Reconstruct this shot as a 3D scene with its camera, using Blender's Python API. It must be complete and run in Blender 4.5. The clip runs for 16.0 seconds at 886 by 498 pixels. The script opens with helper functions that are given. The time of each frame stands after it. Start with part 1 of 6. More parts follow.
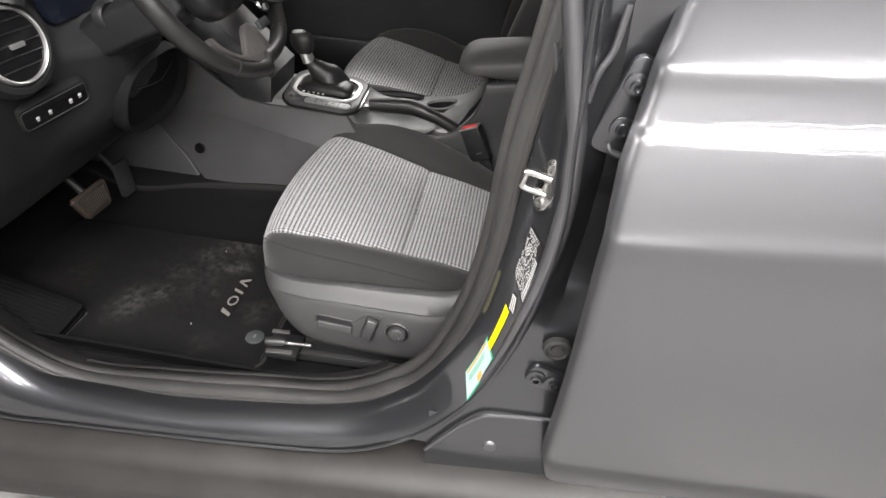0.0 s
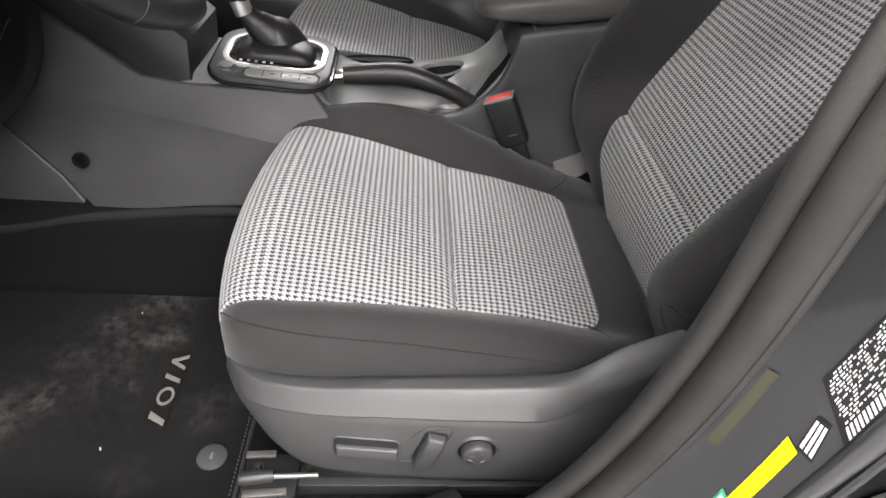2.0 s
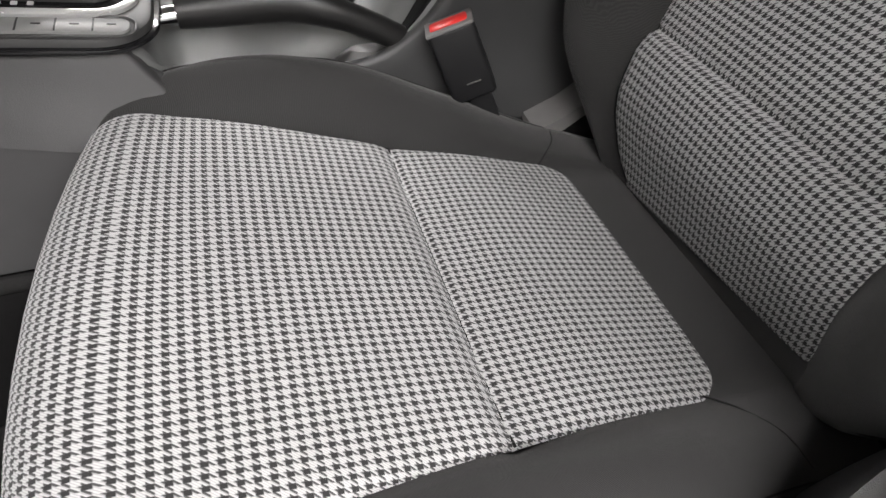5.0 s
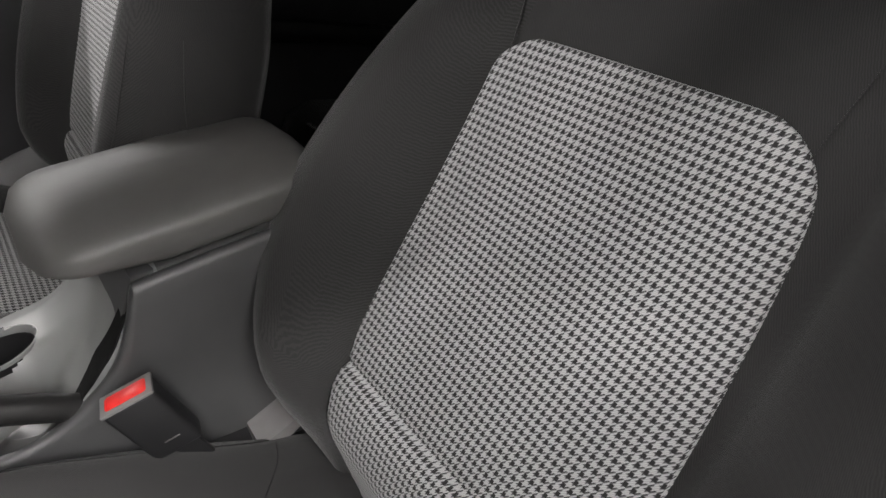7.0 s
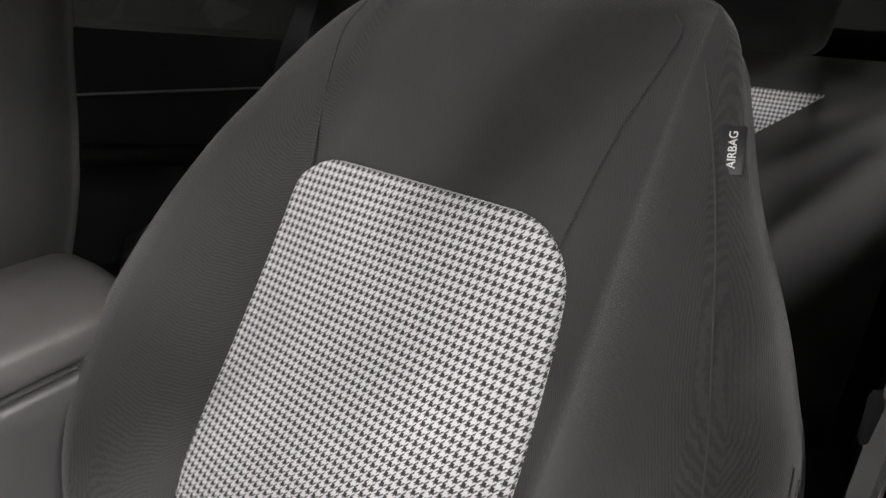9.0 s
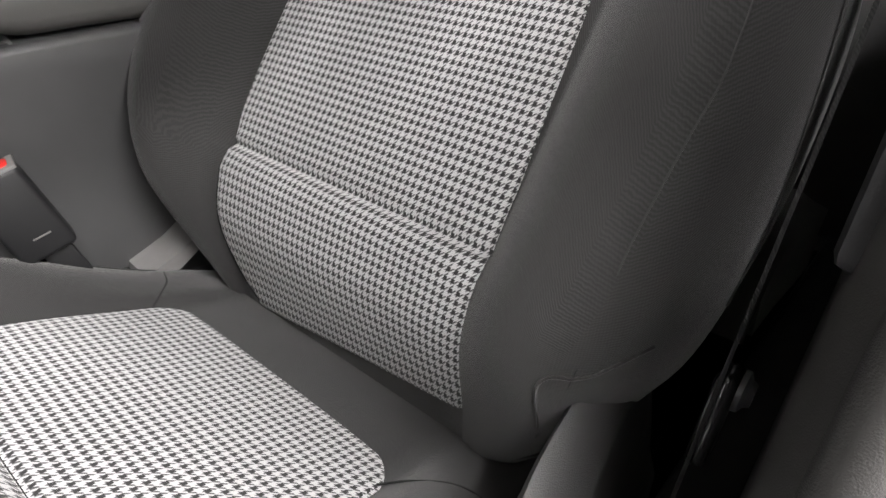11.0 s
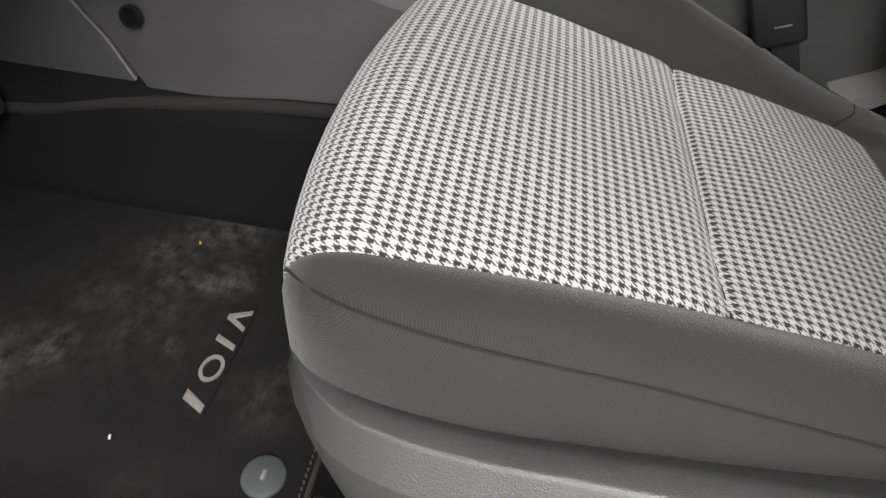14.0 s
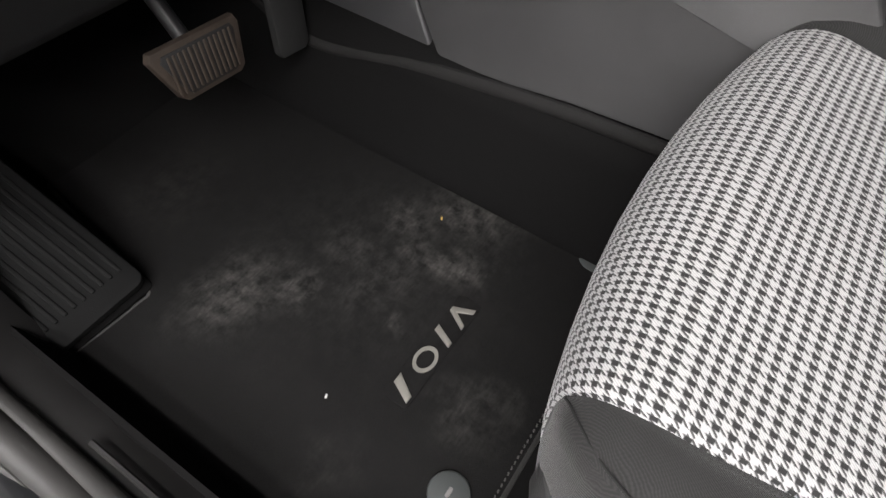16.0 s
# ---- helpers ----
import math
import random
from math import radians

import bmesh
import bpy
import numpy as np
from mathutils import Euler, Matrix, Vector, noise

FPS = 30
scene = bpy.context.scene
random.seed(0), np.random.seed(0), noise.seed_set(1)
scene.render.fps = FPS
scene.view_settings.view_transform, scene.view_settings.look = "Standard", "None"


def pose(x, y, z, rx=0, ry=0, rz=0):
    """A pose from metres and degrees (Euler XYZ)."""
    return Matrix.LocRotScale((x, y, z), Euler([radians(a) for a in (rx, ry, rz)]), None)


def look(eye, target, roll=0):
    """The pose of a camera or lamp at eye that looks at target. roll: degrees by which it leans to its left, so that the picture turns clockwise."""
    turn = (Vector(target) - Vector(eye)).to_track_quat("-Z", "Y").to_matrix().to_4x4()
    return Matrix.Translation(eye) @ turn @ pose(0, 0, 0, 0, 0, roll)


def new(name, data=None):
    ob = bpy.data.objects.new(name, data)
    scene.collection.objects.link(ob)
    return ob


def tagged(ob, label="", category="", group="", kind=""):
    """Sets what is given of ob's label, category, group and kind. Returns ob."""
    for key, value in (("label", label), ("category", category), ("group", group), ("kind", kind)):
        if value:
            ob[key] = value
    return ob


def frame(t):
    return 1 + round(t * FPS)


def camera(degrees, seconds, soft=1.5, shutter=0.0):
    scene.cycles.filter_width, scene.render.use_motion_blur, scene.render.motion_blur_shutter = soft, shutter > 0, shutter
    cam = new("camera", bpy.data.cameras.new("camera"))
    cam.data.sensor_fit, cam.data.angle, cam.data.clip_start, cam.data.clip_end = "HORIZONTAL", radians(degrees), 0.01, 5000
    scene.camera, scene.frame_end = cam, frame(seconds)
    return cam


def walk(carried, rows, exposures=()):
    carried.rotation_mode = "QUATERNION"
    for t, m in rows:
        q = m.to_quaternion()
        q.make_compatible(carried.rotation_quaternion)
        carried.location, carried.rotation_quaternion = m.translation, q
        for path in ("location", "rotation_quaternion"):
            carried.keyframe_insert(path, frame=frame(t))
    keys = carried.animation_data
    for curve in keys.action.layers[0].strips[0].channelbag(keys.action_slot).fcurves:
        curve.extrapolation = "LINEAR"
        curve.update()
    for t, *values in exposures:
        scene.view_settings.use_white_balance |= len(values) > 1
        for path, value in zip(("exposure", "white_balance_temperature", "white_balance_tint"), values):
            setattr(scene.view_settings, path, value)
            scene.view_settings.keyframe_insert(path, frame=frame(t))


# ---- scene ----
cam = camera(72.95, 16.0)
PATH = [
    (0, (0.6020, -0.5056, 1.3117), (0.4625, 0.2839, 0.7141), -2.41),
    (0.5, (0.5229, -0.4044, 1.2798), (0.4108, 0.3878, 0.6798), -2.32),
    (1, (0.4604, -0.2867, 1.2426), (0.3817, 0.5071, 0.6396), -2.24),
    (1.5, (0.4031, -0.2082, 1.1861), (0.3605, 0.5862, 0.5802), -1.99),
    (2, (0.3434, -0.1120, 1.1111), (0.3485, 0.6681, 0.4856), -1.87),
    (2.5, (0.3226, -0.0404, 1.0503), (0.3635, 0.7131, 0.3940), -2.32),
    (3, (0.2815, 0.0251, 0.9596), (0.3692, 0.7525, 0.2790), -0.73),
    (3.2, (0.2594, 0.0325, 0.9269), (0.3549, 0.7547, 0.2419), -1.03),
    (5.5, (0.2799, 0.2858, 0.9970), (0.5220, 0.9427, 0.2829), -0.61),
    (6, (0.3473, 0.3000, 1.0515), (0.6441, 0.9374, 0.3404), 0.04),
    (6.5, (0.4034, 0.3134, 1.0935), (0.8256, 0.9626, 0.4608), 1.54),
    (7, (0.4297, 0.3317, 1.1229), (0.9581, 0.9674, 0.5602), 2.35),
    (7.5, (0.4721, 0.3334, 1.1585), (1.0813, 0.9604, 0.6730), 2.22),
    (8, (0.5077, 0.3245, 1.1899), (1.1707, 0.9317, 0.7520), -0.01),
    (8.2, (0.5099, 0.3165, 1.1927), (1.1916, 0.9093, 0.7640), -0.12),
    (10.5, (0.3353, 0.2204, 0.9525), (1.0648, 0.7428, 0.5109), 3.49),
    (11, (0.3299, 0.2132, 0.9048), (1.0123, 0.7508, 0.4095), 3.22),
    (11.5, (0.3039, 0.1763, 0.8511), (0.8918, 0.7579, 0.2888), 2.44),
    (12, (0.2825, 0.1115, 0.7980), (0.6897, 0.8000, 0.2320), -0.30),
    (12.5, (0.2690, 0.0956, 0.7879), (0.5198, 0.8143, 0.1394), 0.28),
    (13, (0.3021, 0.0981, 0.8317), (0.4286, 0.8150, 0.1461), -0.86),
    (13.5, (0.3125, 0.0979, 0.8604), (0.3000, 0.8464, 0.1974), -2.71),
    (13.8, (0.2719, 0.1262, 0.8784), (0.1841, 0.8651, 0.2103), -2.52),
    (14, (0.2380, 0.1390, 0.8897), (0.0941, 0.8584, 0.2102), -2.78),
    (14.5, (0.1809, 0.1601, 0.9017), (-0.1039, 0.8137, 0.2005), -2.84),
    (15, (0.1638, 0.1768, 0.8984), (-0.1979, 0.7689, 0.1782), -3.15),
    (15.5, (0.1480, 0.2010, 0.9016), (-0.2326, 0.7531, 0.1598), -3.42),
    (16, (0.1372, 0.2141, 0.9372), (-0.2502, 0.7427, 0.1818), -3.37),
]
EXPOSURES = ((0, 0.66), (1, 0.92), (1.6, 1.03), (2.5, 0.72), (5.5, 0.60), (6.2, 0.70), (7, 0.95), (8, 1.42), (10.3, 1.72), (11.5, 1.42), (12.5, 1.22), (13.2, 1.02), (13.6, 0.85), (14.5, 0.40), (15.5, 0.46), (16, 0.60))
walk(cam, [(t, look(e, a, r)) for t, e, a, r in PATH], EXPOSURES)

# ---- main numbers ----
TIP = 6.3            # how far the car's own frame is tipped, nose up
WTIP = 0.60          # rake of the steering wheel
STRIP_POWER = 135.0   # each ceiling strip; added fill strips scale from it
ROOF_FRONT = -0.02   # where the windscreen meets the roof
DOOR_SWING = -76.0   # how far the front door stands open
# corners of the stickers on the pillar
LABEL_CORNERS = ((0.5431, 0.1268, 0.9106), (0.5614, 0.1040, 0.8950), (0.5519, 0.1021, 0.7920), (0.5333, 0.1279, 0.8283))
SMALL_CORNERS = ((0.5378, 0.1196, 0.8033), (0.5445, 0.1118, 0.8018), (0.5441, 0.1082, 0.7687), (0.5373, 0.1165, 0.7729))
YELLOW_CORNERS = ((0.5321, 0.1228, 0.7755), (0.5390, 0.1142, 0.7696), (0.5237, 0.1185, 0.6633), (0.5179, 0.1265, 0.6736))
GREEN_CORNERS = ((0.5112, 0.1220, 0.7051), (0.5264, 0.1011, 0.6847), (0.5059, 0.1002, 0.5862), (0.4930, 0.1229, 0.6246))

# ---- light and room ----
world = bpy.data.worlds.new("world")
scene.world = world
world.use_nodes = True
world.node_tree.nodes["Background"].inputs[0].default_value = (0.8, 0.85, 0.9, 1)
world.node_tree.nodes["Background"].inputs[1].default_value = 0.02

# The car stands on its wheels with its own frame tipped a little: x to the rear, y to the far side, z up.
PIVOT = Vector((0.3, 0.0, 0.34))
CAR = Matrix.Translation(PIVOT) @ Matrix.Rotation(radians(TIP), 4, "Y") @ Matrix.Translation(-PIVOT)


# ---- small tools ----
def catmull(pts, n):
    """A smooth line of n points through the control points."""
    p = np.array([tuple(q) if hasattr(q, "__len__") else (q,) for q in pts], float)
    p = np.vstack([2 * p[0] - p[1], p, 2 * p[-1] - p[-2]])
    out = []
    for t in np.linspace(0, len(p) - 3 - 1e-9, n):
        i = int(t)
        f = t - i
        a, b, c, d = p[i], p[i + 1], p[i + 2], p[i + 3]
        out.append(0.5 * (2 * b + (c - a) * f + (2 * a - 5 * b + 4 * c - d) * f * f + (3 * b - a - 3 * c + d) * f ** 3))
    return np.array(out)


def ease(xs, ys):
    """A smooth function through a few values."""
    line = catmull(list(zip(xs, ys)), 160)
    lx = np.maximum.accumulate(line[:, 0])
    return lambda x: float(np.interp(x, lx, line[:, 1]))


def part(name, bm, material, parent, label="", sharp=40, smooth=True):
    mesh = bpy.data.meshes.new(name)
    bm.to_mesh(mesh)
    bm.free()
    mesh.materials.append(material)
    if smooth:
        mesh.shade_smooth()
        mesh.set_sharp_from_angle(angle=radians(sharp))
    ob = new(name, mesh)
    ob.parent = parent
    return tagged(ob, label=label)


def thing(name, label, category, group="", kind="", at=None):
    ob = new(name)
    ob.empty_display_size = 0.05
    ob.matrix_basis = CAR.copy() if at is None else at
    return tagged(ob, label, category, group, kind)


def loft(rings, closed=True, caps=True, bm=None):
    bm = bm or bmesh.new()
    rows = [[bm.verts.new(p) for p in r] for r in rings]
    n = len(rows[0])
    for a, b in zip(rows, rows[1:]):
        for i in range(n if closed else n - 1):
            j = (i + 1) % n
            bm.faces.new((a[i], a[j], b[j], b[i]))
    if caps and closed:
        bm.faces.new(rows[0][::-1])
        bm.faces.new(rows[-1])
    bmesh.ops.recalc_face_normals(bm, faces=bm.faces[:])
    return bm


def sheet(fn, us, vs, uv=None, thick=0.0):
    """A patch over a grid of parameters, with its own coordinates in metres."""
    bm = bmesh.new()
    lay = bm.loops.layers.uv.new("UVMap")
    grid = [[bm.verts.new(fn(u, v)) for v in vs] for u in us]
    for i in range(len(us) - 1):
        for j in range(len(vs) - 1):
            f = bm.faces.new((grid[i][j], grid[i + 1][j], grid[i + 1][j + 1], grid[i][j + 1]))
            if uv:
                for l, (a, b) in zip(f.loops, ((i, j), (i + 1, j), (i + 1, j + 1), (i, j + 1))):
                    l[lay].uv = uv(us[a], vs[b])
    if thick:
        geo = bm.faces[:]
        bmesh.ops.recalc_face_normals(bm, faces=geo)
        bmesh.ops.solidify(bm, geom=geo, thickness=thick)
    return bm


def tube(points, radius, sides=10, flat=1.0, bm=None, caps=True):
    """A round (or flattened) rod along a line."""
    pts = [Vector(p) for p in points]
    rings = []
    side = None
    for i, p in enumerate(pts):
        d = (pts[min(i + 1, len(pts) - 1)] - pts[max(i - 1, 0)]).normalized()
        if side is None:
            side = d.orthogonal().normalized() if abs(d.z) > 0.9 else d.cross(Vector((0, 0, 1))).normalized()
        side = (side - d * side.dot(d)).normalized()
        up = side.cross(d)
        r = radius(i / (len(pts) - 1)) if callable(radius) else radius
        rings.append([p + side * math.cos(a) * r + up * math.sin(a) * r * flat
                      for a in (2 * math.pi * k / sides for k in range(sides))])
    return loft(rings, True, caps, bm)


def box(size, at=(0, 0, 0), bevel=0.003, turn=None, seg=2):
    bm = bmesh.new()
    bmesh.ops.create_cube(bm, size=1)
    bmesh.ops.scale(bm, vec=size, verts=bm.verts)
    if bevel:
        bmesh.ops.bevel(bm, geom=bm.edges[:], offset=bevel, segments=seg, affect="EDGES", profile=0.5)
    m = Matrix.Translation(at)
    if turn:
        m = m @ Euler([radians(a) for a in turn]).to_matrix().to_4x4()
    bmesh.ops.transform(bm, matrix=m, verts=bm.verts)
    return bm


def slab(outline, thickness, m, bevel=0.002, seg=2):
    """A plate with an outline in its own xy plane, laid down by the matrix m."""
    bm = bmesh.new()
    f = bm.faces.new([bm.verts.new((x, y, 0)) for x, y in outline])
    got = bmesh.ops.extrude_face_region(bm, geom=[f])
    top = [v for v in got["geom"] if isinstance(v, bmesh.types.BMVert)]
    bmesh.ops.translate(bm, vec=(0, 0, thickness), verts=top)
    bmesh.ops.recalc_face_normals(bm, faces=bm.faces[:])
    if bevel:
        rim = [e for e in bm.edges if all(v in top for v in e.verts)]
        bmesh.ops.bevel(bm, geom=rim, offset=bevel, segments=seg, affect="EDGES", profile=0.5)
    bmesh.ops.transform(bm, matrix=m, verts=bm.verts)
    return bm


def lathe(profile, m, sides=32):
    """A turned form: (radius, height) pairs about the z axis of m."""
    rings = [[m @ Vector((r * math.cos(a), r * math.sin(a), h)) for a in (2 * math.pi * k / sides for k in range(sides))] for r, h in profile]
    return loft(rings)


def basis(origin, xdir, ydir):
    x = Vector(xdir).normalized()
    z = x.cross(Vector(ydir)).normalized()
    y = z.cross(x)
    return Matrix.Translation(origin) @ Matrix((x, y, z)).transposed().to_4x4()


def rounded(w, h, r, n=6):
    out = []
    for cx, cy, a0 in ((w / 2 - r, h / 2 - r, 0), (-w / 2 + r, h / 2 - r, 90), (-w / 2 + r, -h / 2 + r, 180), (w / 2 - r, -h / 2 + r, 270)):
        out += [(cx + r * math.cos(radians(a0 + 90 * k / n)), cy + r * math.sin(radians(a0 + 90 * k / n))) for k in range(n + 1)]
    return out


# ---- materials ----
class Nodes:
    """Short hand for building a node material."""

    def __init__(self, name):
        self.mat = bpy.data.materials.new(name)
        self.mat.use_nodes = True
        self.tree = self.mat.node_tree
        self.bsdf = self.tree.nodes["Principled BSDF"]

    def add(self, kind, **values):
        n = self.tree.nodes.new(kind)
        for k, v in values.items():
            n.inputs[k].default_value = v
        return n

    def link(self, a, b):
        self.tree.links.new(a, b)

    def math(self, op, a, b=None, c=None):
        n = self.tree.nodes.new("ShaderNodeMath")
        n.operation = op
        for i, v in enumerate((a, b, c)):
            if v is None:
                continue
            if isinstance(v, (int, float)):
                n.inputs[i].default_value = v
            else:
                self.link(v, n.inputs[i])
        return n.outputs[0]

    def mix(self, fac, a, b):
        n = self.tree.nodes.new("ShaderNodeMix")
        n.data_type = "RGBA"
        for s, v in ((n.inputs[0], fac), (n.inputs[6], a), (n.inputs[7], b)):
            if isinstance(v, (int, float)):
                s.default_value = v
            elif isinstance(v, tuple):
                s.default_value = (*v, 1)
            else:
                self.link(v, s)
        return n.outputs[2]

    def coords(self, which="Object"):
        return self.tree.nodes.new("ShaderNodeTexCoord").outputs[which]

    def noise(self, scale, detail=3.0, rough=0.5, which="Object", vector=None):
        n = self.add("ShaderNodeTexNoise", Scale=scale, Detail=detail, Roughness=rough)
        self.link(vector or self.coords(which), n.inputs["Vector"])
        return n.outputs[0]

    def voronoi(self, scale, which="Object"):
        n = self.add("ShaderNodeTexVoronoi", Scale=scale)
        self.link(self.coords(which), n.inputs["Vector"])
        return n.outputs["Distance"]

    def ramp(self, fac, lo, hi):
        n = self.tree.nodes.new("ShaderNodeMapRange")
        self.link(fac, n.inputs[0])
        n.inputs[1].default_value, n.inputs[2].default_value = lo, hi
        return n.outputs[0]

    def bump(self, height, strength, distance):
        n = self.add("ShaderNodeBump", Strength=strength, Distance=distance)
        self.link(height, n.inputs["Height"])
        self.link(n.outputs[0], self.bsdf.inputs["Normal"])
        return n

    def put(self, **values):
        for k, v in values.items():
            s = self.bsdf.inputs[k.replace("_", " ")]
            if isinstance(v, tuple):
                s.default_value = (*v, 1)
            elif isinstance(v, (int, float)):
                s.default_value = v
            else:
                self.link(v, s)
        return self


def grained(name, colour, rough=0.5, grain=900, depth=0.00015, vary=0.25, spec=0.5, coat=0.0):
    """Moulded plastic with a fine leather grain and faint handling marks."""
    n = Nodes(name)
    big = n.ramp(n.noise(9, 4), 0.3, 0.7)
    dark = tuple(c * (1 - vary) for c in colour)
    n.put(Base_Color=n.mix(big, dark, colour), Roughness=n.math("ADD", n.math("MULTIPLY", n.noise(40, 4), 0.16), rough - 0.08), Specular_IOR_Level=spec, Coat_Weight=coat)
    h = n.math("ADD", n.voronoi(grain), n.math("MULTIPLY", n.noise(grain * 2.5, 2), 0.5))
    n.bump(h, 0.7, depth)
    return n.mat


def scratched(name, colour, mark):
    """Plastic trim with a scatter of short pale scratches."""
    n = Nodes(name)
    stretch = n.add("ShaderNodeMapping", Scale=(1.0, 1.0, 0.35))
    n.link(n.coords(), stretch.inputs["Vector"])
    fleck = n.math("MULTIPLY", n.ramp(n.noise(190, 3, 0.6, vector=stretch.outputs[0]), 0.69, 0.76), n.ramp(n.noise(13, 2), 0.46, 0.6))
    tone = n.mix(n.ramp(n.noise(8, 4), 0.3, 0.7), tuple(c * 0.8 for c in colour), colour)
    n.put(Base_Color=n.mix(n.math("MULTIPLY", fleck, 0.8), tone, mark), Roughness=n.math("ADD", n.math("MULTIPLY", n.noise(30, 3), 0.2), 0.42), Specular_IOR_Level=0.5)
    n.bump(n.voronoi(1000), 0.6, 0.00015)
    return n.mat


def woven(name, colour, thread=0.0011, sheen=0.35):
    """Plain dark seat cloth with a diagonal twill."""
    n = Nodes(name)
    sep = n.tree.nodes.new("ShaderNodeSeparateXYZ")
    n.link(n.coords(), sep.inputs[0])
    x, y, z = sep.outputs
    stray = n.math("MULTIPLY", n.math("SUBTRACT", n.noise(240, 3), 0.5), thread * 1.2)
    run = n.math("ADD", n.math("ADD", n.math("ADD", x, y), n.math("MULTIPLY", z, -1.1)), stray)
    rib = n.math("SINE", n.math("MULTIPLY", run, 6.283 / thread))
    cross = n.math("SINE", n.math("MULTIPLY", n.math("SUBTRACT", y, x), 6.283 / thread / 1.7))
    fine = n.math("ADD", n.math("MULTIPLY", rib, 0.5), n.math("MULTIPLY", cross, 0.12))
    tone = n.math("ADD", n.math("MULTIPLY", fine, 0.72), n.math("MULTIPLY", n.noise(14, 4), 0.5))
    light = tuple(c * 1.24 for c in colour)
    dark = tuple(c * 0.80 for c in colour)
    n.put(Base_Color=n.mix(n.ramp(tone, -0.05, 0.6), dark, light), Roughness=0.88, Sheen_Weight=sheen, Sheen_Roughness=0.45, Specular_IOR_Level=0.25)
    n.bump(n.math("ADD", fine, n.math("MULTIPLY", n.noise(25, 3), 3.0)), 0.35, 0.0004)
    return n.mat


def houndstooth(name, light, dark, period=0.0076, across=0.0067):
    """Two-tone broken check, woven as a twill over two and under two: four dark and four pale threads each way."""
    n = Nodes(name)
    sep = n.tree.nodes.new("ShaderNodeSeparateXYZ")
    n.link(n.coords("UV"), sep.inputs[0])
    wander = n.math("MULTIPLY", n.math("SUBTRACT", n.noise(420, 2), 0.5), 0.9)
    a = n.math("ADD", n.math("MULTIPLY", sep.outputs[0], 8 / period), wander)
    b = n.math("SUBTRACT", n.math("MULTIPLY", sep.outputs[1], 8 / across), wander)
    edge = lambda v, width, half, soft: n.ramp(n.math("ABSOLUTE", n.math("SUBTRACT", n.math("FLOORED_MODULO", v, width), width / 2)), half + soft, half - soft)
    warp, weft = edge(n.math("ADD", a, 2.0), 8, 2.0, 0.35), edge(n.math("ADD", b, 2.0), 8, 1.9, 0.35)
    twill = n.math("ADD", a, b)
    over = edge(n.math("ADD", twill, 1.0), 4, 1.0, 0.4)
    tooth = n.math("ADD", n.math("MULTIPLY", warp, over), n.math("MULTIPLY", weft, n.math("SUBTRACT", 1.0, over)))
    tooth = n.math("MAXIMUM", n.math("MULTIPLY", warp, weft), n.math("MULTIPLY", tooth, 0.9))
    yarn = n.ramp(n.math("SINE", n.math("MULTIPLY", twill, 6.283 / 2)), -1.0, 0.3)
    soft = n.ramp(n.noise(7, 3), 0.2, 0.8)
    fuzz = n.noise(2500, 2)
    pale = n.mix(yarn, tuple(c * 0.66 for c in light), n.mix(soft, tuple(c * 0.92 for c in light), light))
    pale = n.mix(n.math("MULTIPLY", fuzz, 0.4), pale, tuple(c * 0.72 for c in light))
    deep = n.mix(fuzz, tuple(c * 0.7 for c in dark), tuple(c * 1.5 for c in dark))
    n.put(Base_Color=n.mix(tooth, pale, deep), Roughness=0.85, Sheen_Weight=0.2, Sheen_Roughness=0.4, Specular_IOR_Level=0.25)
    n.bump(n.math("ADD", n.math("MULTIPLY", tooth, -0.5), n.math("MULTIPLY", yarn, 0.5)), 0.4, 0.0005)
    return n.mat


def pile(name, colour, dust=None):
    """Needle-felt carpet; dust: pale trodden-in dirt in cloudy patches."""
    n = Nodes(name)
    tone = n.mix(n.noise(1400, 2), tuple(c * 0.5 for c in colour), tuple(c * 1.5 for c in colour))
    if dust:
        tone = dust(n, tone)
    n.put(Base_Color=tone, Roughness=1.0, Specular_IOR_Level=0.04)
    n.bump(n.noise(1100, 3), 0.8, 0.001)
    return n.mat


def plain(name, colour, rough=0.5, metal=0.0, vary=0.12, coat=0.0):
    n = Nodes(name)
    n.put(Base_Color=n.mix(n.noise(60, 4), tuple(c * (1 - vary) for c in colour), tuple(min(1, c * (1 + vary)) for c in colour)),
          Roughness=n.math("ADD", n.math("MULTIPLY", n.noise(150, 3), 0.12), max(0.0, rough - 0.06)), Metallic=metal, Coat_Weight=coat)
    return n.mat


def paint(name, colour, metal=0.9, rough=0.42):
    """Metallic car paint under clear lacquer."""
    n = Nodes(name)
    flake = n.ramp(n.voronoi(3500), 0.0, 0.7)
    n.put(Base_Color=n.mix(flake, tuple(c * 0.8 for c in colour), tuple(c * 1.2 for c in colour)), Metallic=metal, Roughness=rough, Coat_Weight=1.0, Coat_Roughness=0.04)
    return n.mat


def glass(name, clear):
    """Tinted pane: lets part of the light through and mirrors a little of it."""
    n = Nodes(name)
    clear_part = n.add("ShaderNodeBsdfTransparent", Color=(clear, clear * 1.02, clear, 1))
    gloss = n.add("ShaderNodeBsdfGlossy", Roughness=0.03)
    rim = n.add("ShaderNodeFresnel", IOR=1.5)
    mix = n.tree.nodes.new("ShaderNodeMixShader")
    n.link(rim.outputs[0], mix.inputs[0])
    n.link(clear_part.outputs[0], mix.inputs[1])
    n.link(gloss.outputs[0], mix.inputs[2])
    n.link(mix.outputs[0], n.tree.nodes["Material Output"].inputs["Surface"])
    return n.mat


